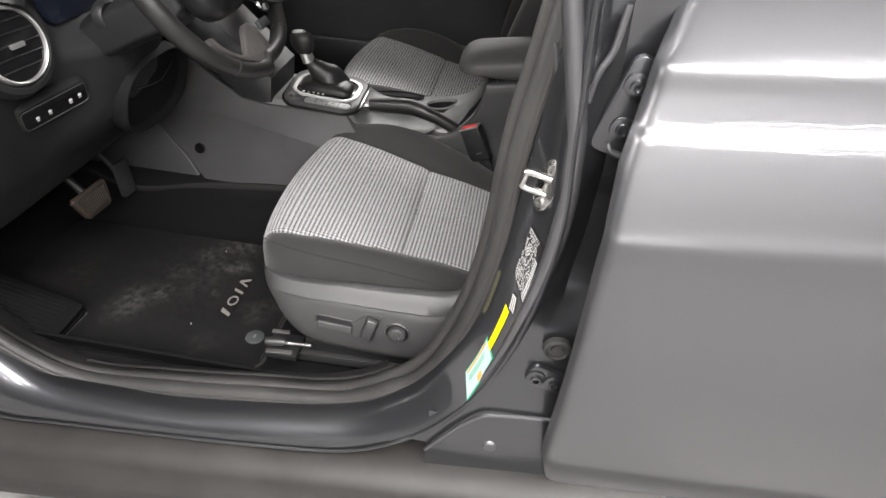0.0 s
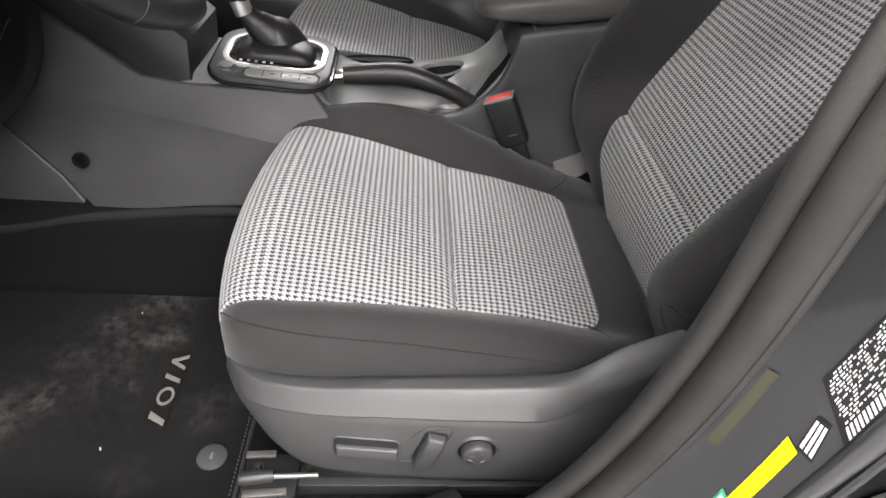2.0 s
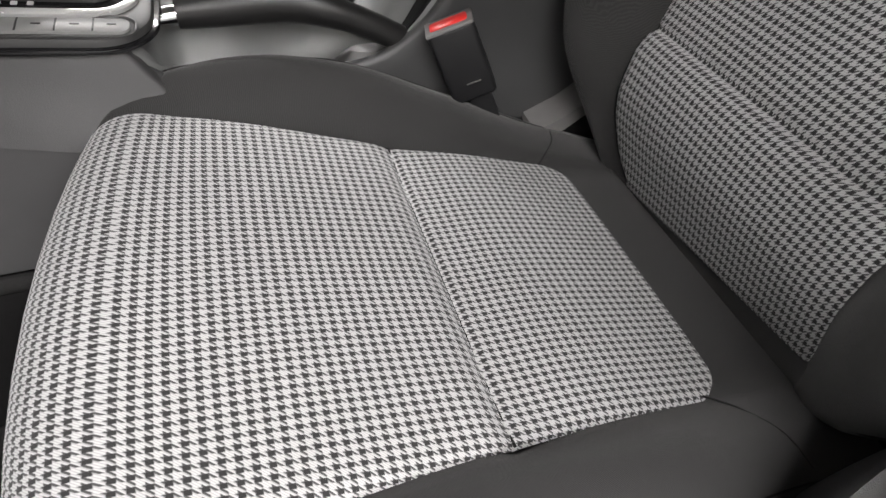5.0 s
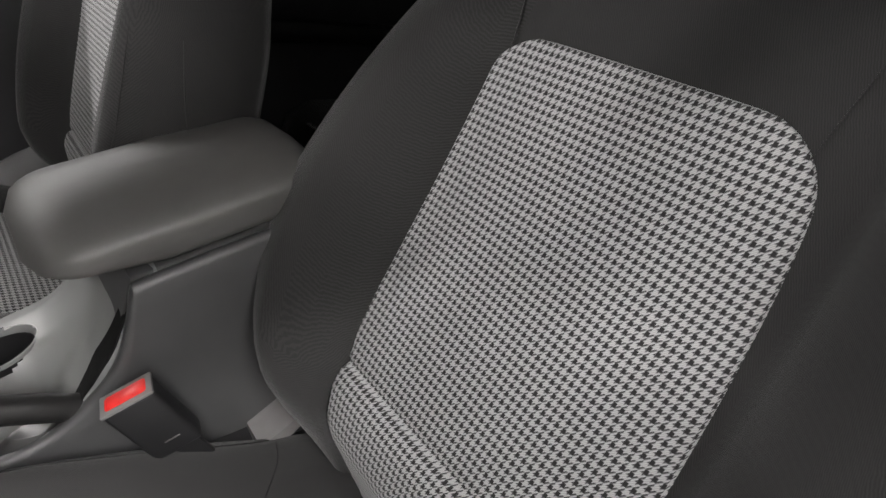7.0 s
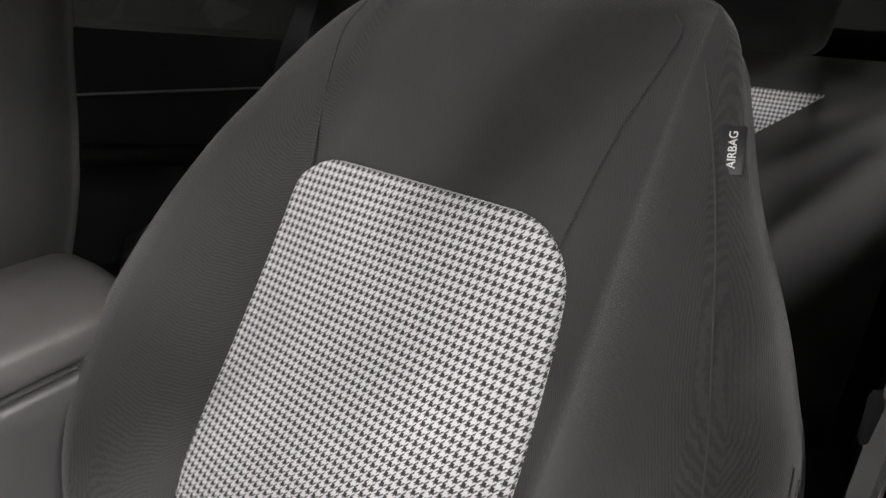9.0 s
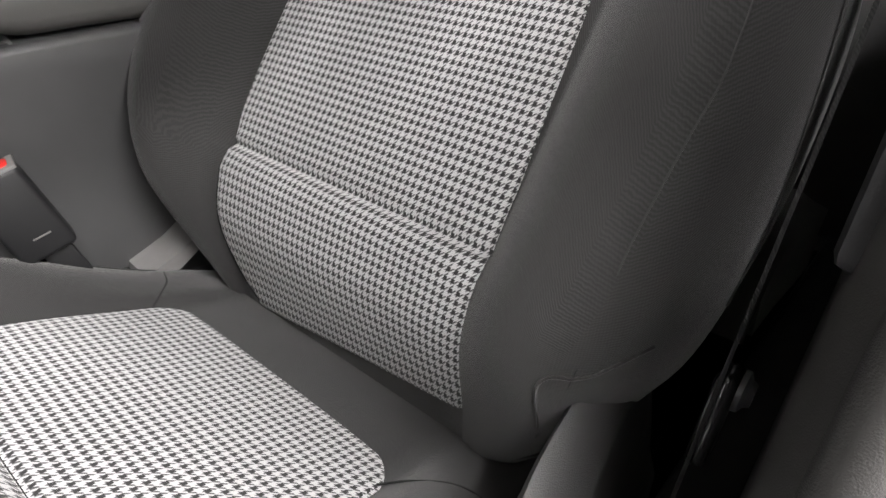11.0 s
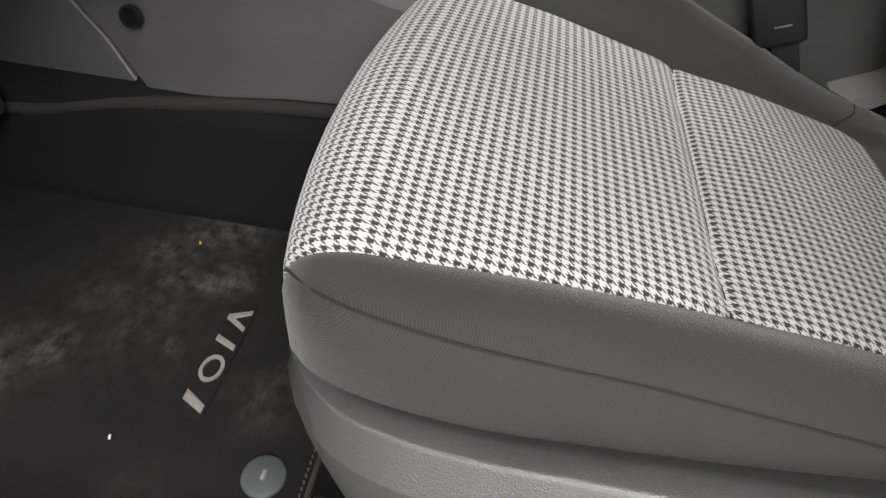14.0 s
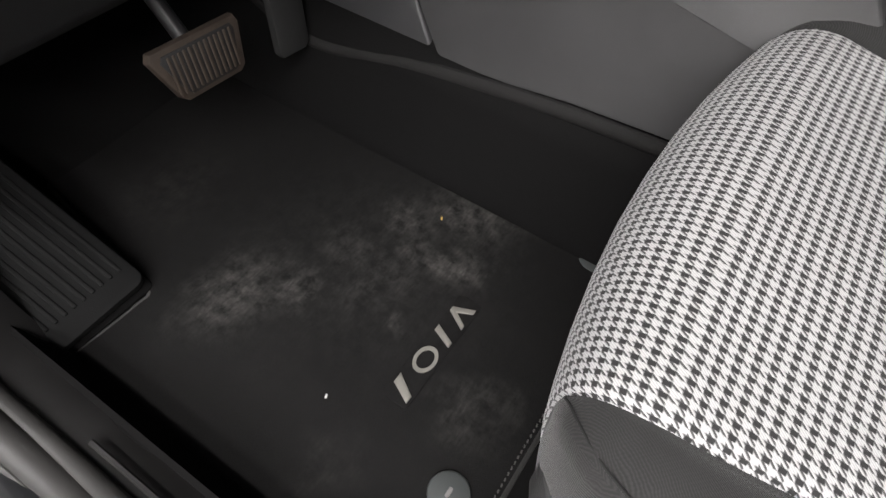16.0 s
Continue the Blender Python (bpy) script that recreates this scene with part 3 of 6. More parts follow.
for r in range(5):
    part("print_bar", quad(gp, gn, 0.32 + r * 0.04, 0.34 + r * 0.04, 0.2, 0.85, 0.0012), GREEN, gs)

# wiring conduit between pillar and rear door
plug = part("wiring_plug", box((0.029, 0.027, 0.074), (0.652, 0.100, 0.912), 0.006, (0, 14, 0)), HOSE, body, "dusty grey wiring connector")
part("plug_clip", box((0.034, 0.030, 0.018), (0.645, 0.098, 0.954), 0.004, (0, 14, 0)), BLACK, plug)
line = catmull([(0.659, 0.098, 0.875), (0.656, 0.094, 0.845), (0.658, 0.092, 0.810), (0.673, 0.092, 0.775), (0.70, 0.094, 0.741), (0.75, 0.10, 0.72)], 90)
part("wiring_conduit", tube([Vector(p) for p in line], lambda f: 0.0125 + 0.0020 * math.sin(f * 2 * math.pi * 20), 14), HOSE, body, "ribbed wiring conduit")

# floor pan, tunnel and toe board
setting_floor = tagged(thing("car_floor", "black carpeted floor of the car", "floor", kind="structure"))


def carpet(u, v):
    x = u
    prof = [(0.235, 0.395), (0.25, 0.36), (0.27, 0.338), (0.45, 0.336), (0.66, 0.336), (0.685, 0.36), (0.705, 0.43), (0.735, 0.50), (0.90, 0.52), (1.10, 0.50), (1.13, 0.36), (1.2, 0.336), (1.6, 0.336), (1.66, 0.36), (1.68, 0.5)]
    y, z = catmull(prof, 61)[int(v)]
    toe = max(0.0, -0.62 - x)
    seat = 0.055 * max(0.0, min(1.0, (x - 0.09) / 0.06)) if 0.26 < y < 0.69 or 1.14 < y < 1.64 else 0
    return Vector((x, y, z + toe * 0.9 + seat * 0.55))


part("carpet", sheet(carpet, list(np.linspace(-0.95, 2.0, 66)), list(range(61)), thick=0.006), CARPET, setting_floor)
part("bulkhead", box((0.03, 1.5, 0.9), (-0.97, 0.95, 0.85), 0.005), CARPET, setting_floor)

# roof, pillars and far side, which close the cabin
roof = part("roof", sheet(lambda u, v: Vector((u, v, 1.545 - 0.05 * ((v - 0.93) / 0.75) ** 2 - 0.05 * ((u - 0.6) / 1.3) ** 2)), list(np.linspace(ROOF_FRONT, 2.0, 14)), list(np.linspace(0.16, 1.70, 12)), thick=0.04), HEADLINER, body, "pale grey headliner under the roof")
part("far_sill", box((2.9, 0.08, 0.62), (0.55, 1.75, 0.68), 0.02), PAINT, body)
part("tail_panel", box((0.06, 1.72, 1.0), (2.05, 0.92, 0.75), 0.02), TRIM, body)
part("far_pillar", box((0.14, 0.08, 0.62), (0.60, 1.72, 1.24), 0.02, (0, 8, 0)), TRIM, body)
part("far_rear_pillar", box((0.35, 0.08, 0.62), (1.75, 1.70, 1.24), 0.02, (0, 20, 0)), TRIM, body)
part("quarter_trim", box((0.45, 0.05, 0.75), (1.86, 0.155, 0.75), 0.01), TRIM, body)
part("near_rear_pillar", box((0.35, 0.08, 0.62), (1.75, 0.17, 1.24), 0.02, (0, 20, 0)), TRIM, body)

for y in (0.20, 1.66):
    part("windscreen_pillar", tube([Vector((-0.95, y, 1.08)), Vector((-0.5, y, 1.34)), Vector((ROOF_FRONT + 0.02, y, 1.49))], 0.035, 10), TRIM, body)
part("rear_side_glass", box((1.15, 0.005, 0.45), (1.15, 1.70, 1.29), 0.001), TINT, body, "dark privacy glass of the far rear door")
part("tailgate_glass", box((0.005, 1.35, 0.5), (1.98, 0.93, 1.30), 0.001, (0, -18, 0)), TINT, body, "dark tailgate glass")

# passenger side door trims
for x, w, nm in ((-0.10, 1.22, "far_front_door_trim"), (1.12, 1.12, "far_rear_door_trim")):
    d = thing(nm, "dark plastic inner door panel on the passenger side", "door panel")
    part("panel", sheet(lambda u, v: Vector((x + u * w / 2, 1.675 - 0.03 * math.sin(max(0, min(1, v)) * 3.1) - 0.02 * v, 0.42 + v * 0.68)), list(np.linspace(-1, 1, 14)), list(np.linspace(0, 1, 16)), thick=0.01), TRIM, d)
    part("armrest", box((w * 0.55, 0.075, 0.05), (x, 1.63, 0.83), 0.018, (0, 4, 0)), BLACK, d)
    part("pull_strip", tube([Vector((x - w * 0.4, 1.635, 0.965)), Vector((x, 1.632, 0.975)), Vector((x + w * 0.42, 1.635, 0.985))], 0.0035, 8), SATIN, d)
    part("pocket", box((w * 0.6, 0.05, 0.14), (x, 1.645, 0.52), 0.02), BLACK, d)

# ---- front door, standing open ahead of the doorway ----
front_door = thing("front_door", "open front door with dark inner trim and grey metallic skin", "car door", at=CAR @ Matrix.Translation((-0.70, 0.07, 0)) @ Matrix.Rotation(radians(DOOR_SWING), 4, "Z"))
part("inner_trim", sheet(lambda u, v: Vector((0.03 + u * 1.05, 0.055 + 0.03 * math.sin(v * 3) + 0.012 * math.sin(u * 9), 0.40 + v * 0.70)), list(np.linspace(0, 1, 14)), list(np.linspace(0, 1, 14)), thick=0.01), TRIM, front_door)
part("outer_skin", sheet(lambda u, v: Vector((u * 1.10, -0.06 - 0.03 * math.sin(v * 3), 0.38 + v * 0.74)), list(np.linspace(0, 1, 10)), list(np.linspace(0, 1, 14)), thick=0.004), PAINT, front_door)
part("rear_face", box((0.012, 0.12, 0.72), (1.095, 0.0, 0.75), 0.004), PAINT, front_door)
part("lower_face", box((1.08, 0.11, 0.012), (0.55, 0.0, 0.392), 0.004), PAINT, front_door)
part("door_armrest", box((0.5, 0.07, 0.05), (0.55, 0.10, 0.80), 0.02), BLACK, front_door)
part("window_frame", tube([Vector((0.05, 0.03, 1.08)), Vector((0.45, 0.08, 1.38)), Vector((0.65, 0.1, 1.45)), Vector((1.02, 0.1, 1.47)), Vector((1.10, 0.05, 1.10))], 0.018, 8), BLACK, front_door)

# ---- rear door, closed behind the pillar ----
rear_door = thing("rear_door", "closed dark grey metallic rear door of the car", "car door")


SKIN_Y = ease((0.40, 0.46, 0.56, 0.70, 0.80, 0.857, 0.91, 0.945, 0.970, 0.979, 0.989, 1.03, 1.078, 1.088, 1.12, 1.142, 1.152, 1.20, 1.26), (0.098, 0.070, 0.038, 0.016, 0.0095, 0.0105, 0.0135, 0.0140, 0.0125, 0.0133, 0.0180, 0.030, 0.046, 0.054, 0.0655, 0.070, 0.0775, 0.127, 0.197))


def skin(u, v):
    """Outer skin: two sharp feature lines, a shoulder that leans in and a tuck at the bottom."""
    z = v
    front = 0.6175 - 0.015 * (z - 0.83) + 0.415 * max(0.0, SKIN_Y(z) - 0.036)
    y = SKIN_Y(z - 0.13 * u) - 0.010 * math.sin(min(u, 1.0) * 2.2)
    y += 0.014 * math.exp(-u / 0.004) + 0.003 * math.exp(-u / 0.03)
    return Vector((front + u, y, z))


us = [0, 0.002, 0.005, 0.009, 0.015, 0.03, 0.06, 0.1] + list(np.linspace(0.16, 1.05, 16))
vs = list(np.concatenate([np.linspace(0.41, 0.9, 28), np.linspace(0.905, 1.25, 88)]))
part("outer_skin", sheet(skin, us, vs), PAINT, rear_door, sharp=60)
part("front_edge", sheet(lambda u, v: skin(0, v) + Vector((0.040 * max(0.0, min(1.0, (u - 0.2) / 0.25)) - 0.002 * math.sin(min(1, u * 5) * 3.14), 0.011 * min(1, u * 5) + 0.05 * max(0.0, u - 0.45), 0)), [0, 0.04, 0.1, 0.16, 0.2, 0.26, 0.45, 0.7, 1.0], vs), PAINT, rear_door)
part("edge_seal", tube([skin(0, v) + Vector((0.034, 0.020, 0)) for v in vs[::3]], 0.005, 8), RUBBER, rear_door)
part("lower_trim", sheet(lambda u, v: skin(u, 0.41) + Vector((-0.002, -0.006 - 0.012 * math.sin(v * 3.0), 0.012 - v * 0.13)), us, [0, 0.1, 0.25, 0.5, 0.75, 1.0]), SILLCLAD, rear_door, "grey-black lower door cladding")
part("inner_panel", sheet(lambda u, v: Vector((0.70 + u, 0.155 + 0.02 * math.sin(v * 3), 0.46 + v * 0.62)), list(np.linspace(0, 1.0, 10)), list(np.linspace(0, 1, 12)), thick=0.01), TRIM, rear_door)
part("window_frame", tube([Vector((0.70, 0.165, 1.22)), Vector((0.75, 0.20, 1.38)), Vector((0.82, 0.23, 1.52)), Vector((1.4, 0.23, 1.51)), Vector((1.72, 0.18, 1.24))], 0.018, 8), BLACK, rear_door)
part("side_glass", sheet(lambda u, v: Vector((0.70 + 0.10 * v + u * (1.0 - 0.25 * v), 0.172 + 0.075 * v, 1.23 + 0.30 * v)), list(np.linspace(0, 1, 6)), list(np.linspace(0, 1, 6)), thick=0.004), TINT, rear_door, "dark privacy glass")

# ---- seats ----
CY = 0.563
HALF = ease((0.066, 0.12, 0.20, 0.33, 0.50, 0.60), (0.197, 0.198, 0.187, 0.167, 0.153, 0.15))
WIDE = ease((0.066, 0.075, 0.10, 0.15, 0.25, 0.45, 0.55, 0.66), (0.205, 0.222, 0.243, 0.258, 0.267, 0.267, 0.25, 0.23))
TOP = ease((0.12, 0.20, 0.33, 0.42, 0.51, 0.57, 0.60, 0.63, 0.645, 0.66), (0.653, 0.643, 0.617, 0.600, 0.580, 0.570, 0.564, 0.556, 0.550, 0.535))
BOLST = ease((0.066, 0.10, 0.15, 0.25, 0.40, 0.50, 0.58, 0.66), (0.0, 0.002, 0.010, 0.022, 0.030, 0.022, 0.004, 0.0))
BOLST_IN = ease((0.066, 0.10, 0.15, 0.20, 0.25, 0.32, 0.39, 0.47, 0.55, 0.62, 0.66), (0.0, 0.010, 0.028, 0.042, 0.050, 0.050, 0.035, 0.018, 0.006, 0.0, 0.0))
NOSE = (0.12, 0.600)


def crease(x):
    d = x - 0.331
    return -0.0080 * math.exp(-(d / (0.012 if d < 0 else 0.040)) ** 2) - 0.0045 * math.exp(-(d / 0.0038) ** 2)


def top_at(x):
    if x < NOSE[0]:
        f = (NOSE[0] - x) / 0.054
        return NOSE[1] + 0.053 * max(0.0, 1 - f ** 2.2) ** (1 / 2.2)
    return TOP(x)


def bow(x, q):
    """The cushion's front edge swells forward in the middle."""
    return -0.024 * (1 - q * q) * max(0.0, min(1.0, 1 - (x - 0.066) / 0.16)) ** 1.5


SECTION = ((0.0, 0.0), (0.12, 0.40), (0.25, 0.75), (0.40, 1.0), (0.55, 0.98), (0.68, 0.72), (0.80, 0.20))
SECTION_IN = ((0.0, 0.0), (0.12, 0.22), (0.25, 0.48), (0.40, 0.76), (0.55, 0.95), (0.68, 1.0), (0.80, 0.88))


def cushion_body(hold):
    rings = []
    xs = [0.066 + 0.054 * (1 - math.cos(a)) for a in np.linspace(0.05, math.pi / 2, 10)] + list(np.linspace(0.13, 0.66, 40))
    for x in xs:
        zt, hw, w, hb = top_at(x), HALF(x), WIDE(x), BOLST(x)
        hw = min(hw, w - 0.004)
        f = max(0.0, min(1.0, (NOSE[0] - x) / 0.054))
        zb = 0.600 - 0.10 * max(0.0, 1 - f ** 2.2) ** (1 / 2.2)
        drop = zt - zb
        halves = []
        for inner in (False, True):
            hs = BOLST_IN(x) if inner else hb
            side = [(hw * k / 8, zt - 0.0035 + (crease(x) if x > 0.25 else 0)) for k in range(9)]
            for s, r in (SECTION_IN if inner else SECTION)[1:]:
                side.append((hw + (w - hw) * s, zt + hs * r - (0.006 * s if x > 0.1 else 0)))
            side += [(hw + (w - hw) * 0.90, zt + (hs * 0.55 if inner else min(0.0, hs * 0.2)) - min(0.014, drop * 0.2)), (hw + (w - hw) * 0.97, zt + (hs * 0.15 if inner else 0) - min(0.030, drop * 0.35)),
                     (w, zt - min(0.055, drop * 0.6)), (w, zt - min(0.085, drop * 0.8)), (w - 0.012, zb)]
            halves.append(side)
        ring = [Vector((x + bow(x, y / w), CY - y, z)) for y, z in halves[0][::-1]] + [Vector((x + bow(x, y / w), CY + y, z)) for y, z in halves[1][1:]]
        rings.append(ring)
    return part("seat_cushion", loft(rings), CLOTH, hold, "charcoal cloth cushion with raised bolsters", sharp=80)


def cushion_point(s, q, lift):
    """On the cushion's centre panel: s along it from under the nose to the rear, q across from -1 to 1."""
    if s < 0.13:
        a = -0.9 + (s / 0.13) * (math.pi / 2 + 0.9)
        ca, sa = math.cos(a), math.sin(a)
        x = NOSE[0] - 0.054 * abs(ca) ** (2 / 2.2)
        z = NOSE[1] + (0.053 if sa > 0 else 0.10) * math.copysign(abs(sa) ** (2 / 2.2), sa)
        n = Vector((-ca, 0, sa))
    else:
        x = NOSE[0] + (s - 0.13) / 0.40 * 0.403
        z = TOP(x) + crease(x) * (1 - 0.7 * abs(q) ** 8)
        n = Vector((0.18, 0, 1)).normalized()
    hw = HALF(x) + 0.001 - (0.004 * min(1.0, max(0.0, (x - 0.10) / 0.05)) if q > 0 else 0.0)
    end = (x - (0.523 - 0.030)) / 0.030
    if end > 0:
        hw = hw - 0.030 + 0.030 * math.sqrt(max(0.0, 1 - min(1.0, end) ** 2))
    puff = 0.0025 * (1 - abs(q) ** 4)
    return Vector((x + bow(x, q * hw / WIDE(x)), CY + q * hw, z)) + n * (lift + puff)


def check_panel(hold, fn, us, half, name="centre_panel", label="black and white houndstooth cloth centre panel"):
    vs = [-1, -0.985, -0.95, -0.85, -0.7, -0.5, -0.25, 0, 0.25, 0.5, 0.7, 0.85, 0.95, 0.985, 1]
    lift = lambda u, v: (-0.004 if abs(v) == 1 or u in (us[0], us[-1]) else (0.001 if abs(v) > 0.97 else 0.002))
    pts = {}

    def point(u, v):
        pts[(u, v)] = fn(u, v, lift(u, v))
        return pts[(u, v)]

    return part(name, sheet(point, us, vs, uv=lambda u, v: (u, pts[(u, v)].y + (0.004 * v if abs(v) == 1 else 0.0))), CHECK, hold, label, sharp=80)


# backrest: a frame leaning back, h up along it, n out of its face
BASE = Vector((0.589, 0, 0.733))
UP = Vector((0.4634, 0, 0.8862))
OUT = Vector((-0.8862, 0, 0.4634))
BW = ease((-0.17, -0.13, -0.10, -0.05, 0.0, 0.1, 0.2, 0.27, 0.35, 0.43, 0.48, 0.51, 0.535, 0.555), (0.17, 0.212, 0.238, 0.270, 0.290, 0.301, 0.300, 0.292, 0.274, 0.248, 0.228, 0.210, 0.186, 0.152))
WIDER_IN = ease((-0.17, -0.04, 0.0, 0.04, 0.08, 0.13, 0.20, 0.28, 0.36, 0.44, 0.50, 0.6), (-0.02, -0.018, 0.012, 0.040, 0.054, 0.052, 0.042, 0.030, 0.022, 0.014, 0.004, 0.0))
SLIMMER_OUT = ease((-0.17, 0.2, 0.3, 0.4, 0.47, 0.52, 0.6), (0.0, 0.0, 0.013, 0.036, 0.040, 0.034, 0.028))


def back_wide(h, side):
    return BW(h) + WIDER_IN(h) if side > 0 else BW(h) - SLIMMER_OUT(h)


BN = ease((-0.17, -0.1, -0.05, 0.0, 0.15, 0.25, 0.33, 0.40, 0.46, 0.55), (0.0, 0.03, 0.05, 0.06, 0.062, 0.054, 0.038, 0.018, 0.005, 0.0))
BD = ease((-0.17, -0.13, -0.11, -0.085, -0.06, -0.03, 0.0, 0.2, 0.36, 0.44, 0.49, 0.53, 0.56), (-0.103, -0.070, -0.051, -0.0255, -0.0075, 0.0, 0.0, -0.004, 0.0, -0.003, -0.010, -0.022, -0.045))


def groove(h):
    return -0.006 * math.exp(-(h / 0.0045) ** 2) + 0.0035 * math.exp(-((h + 0.022) / 0.016) ** 2) - 0.002 * math.exp(-((h - 0.012) / 0.010) ** 2)


def back_at(h, y, n):
    return BASE + UP * h + OUT * n + Vector((0, CY + y, 0))


EDGE_OUT = ease((-0.14, -0.05, 0.0, 0.1, 0.185, 0.26, 0.31, 0.37), (-0.158, -0.160, -0.155, -0.148, -0.143, -0.136, -0.129, -0.124))
EDGE_IN = ease((-0.14, -0.05, 0.0, 0.1, 0.2, 0.3, 0.37), (0.148, 0.148, 0.152, 0.167, 0.174, 0.169, 0.160))


def insert_edge(h, q):
    """Sideways place of the centre panel's edge; its corners are rounded."""
    lo, hi = EDGE_OUT(h), EDGE_IN(h)
    cut = 0.0
    t = (h - (0.348 - 0.055)) / 0.055
    if t > 0:
        cut = 0.055 - 0.055 * math.sqrt(max(0.0, 1 - min(1.0, t) ** 2))
    b = (-0.086 - h) / 0.050
    if b > 0:
        cut = 0.03 - 0.03 * math.sqrt(max(0.0, 1 - min(1.0, b) ** 2))
    mid, half = (lo + hi) / 2, (hi - lo) / 2 - cut
    return mid + q * (half + 0.001)


def back_body(hold):
    rings = []
    for h in list(np.linspace(-0.165, 0.50, 56)) + [0.512, 0.522, 0.532, 0.539, 0.545, 0.550, 0.5535]:
        w, nb, d = BW(h), BN(h), BD(h)
        hw = min(0.152, w * 0.8)
        deep = -0.11 + 0.05 * max(0, (h - 0.48) / 0.1) if h > 0.48 else -0.11
        deep = min(deep, d - 0.008)
        ring = []
        for sgn in (-1, 1):
            ww = back_wide(h, sgn)
            side = [(hw * j / 6, d - 0.0035 + groove(h)) for j in range(7)]
            for s, r in ((0.1, 0.28), (0.22, 0.58), (0.36, 0.86), (0.5, 1.0), (0.62, 1.0), (0.74, 0.86), (0.85, 0.55), (0.93, 0.12)):
                side.append((hw + (ww - hw) * s, d + nb * r - 0.018 * max(0, s - 0.6)))
            side += [(ww - 0.003, d + nb * 0.0 - 0.025), (ww, d * 0.5 - 0.055), (ww - 0.004, deep * 0.8), (ww - 0.03, deep)]
            side = [(y, max(n, deep)) for y, n in side]
            pts = [back_at(h, sgn * y, n) for y, n in side]
            ring += pts[::-1] if sgn < 0 else pts[1:]
        rings.append(ring)
    for shrink, h in ((0.92, 0.5565), (0.8, 0.5585), (0.5, 0.560)):
        mid = sum(ring, Vector()) / len(ring)
        rings.append([mid + (p - mid) * shrink + UP * (h - 0.5535) for p in ring])
    return part("backrest", loft(rings), CLOTH, hold, "charcoal cloth backrest with deep side bolsters", sharp=80)


def back_point(h, q, lift):
    g = groove(h)
    h = h - 0.013 * q * max(0.0, min(1.0, (-0.02 - h) / 0.09))
    n = BD(h) + g + lift + 0.002 * (1 - abs(q) ** 4)
    return back_at(h, insert_edge(h, q), n)


def on_back(h, y):
    """A point on the backrest's dark cloth."""
    w = back_wide(h, -1 if y < 0 else 1)
    hw = min(0.152, BW(h) * 0.8)
    s = max(0.0, (abs(y) - hw) / (w - hw))
    r = float(np.interp(s, (0, 0.1, 0.22, 0.36, 0.5, 0.62, 0.74, 0.85, 0.93, 1.0), (0, 0.28, 0.58, 0.86, 1.0, 1.0, 0.86, 0.55, 0.12, -0.3)))
    return back_at(h, y, BD(h) + BN(h) * r - 0.018 * max(0, s - 0.6))


def on_cushion(x, y):
    hw, w = HALF(x), WIDE(x)
    s = max(0.0, (abs(y) - hw) / (w - hw))
    shape, rise = (SECTION_IN, BOLST_IN(x)) if y > 0 else (SECTION, BOLST(x))
    z = top_at(x) + rise * float(np.interp(s, [a for a, _ in shape] + [0.9, 1.0], [b for _, b in shape] + [0.5 if y > 0 else 0.0, -1.2])) - 0.006 * s
    return Vector((x + bow(x, y / w), CY + y, z))


def stitch(hold, pts, name="seam", material=None, r=0.0009):
    line = [Vector(p) for p in catmull([tuple(p) for p in pts], 28)]
    return part(name, tube(line, r, 6), material or SEAM, hold)


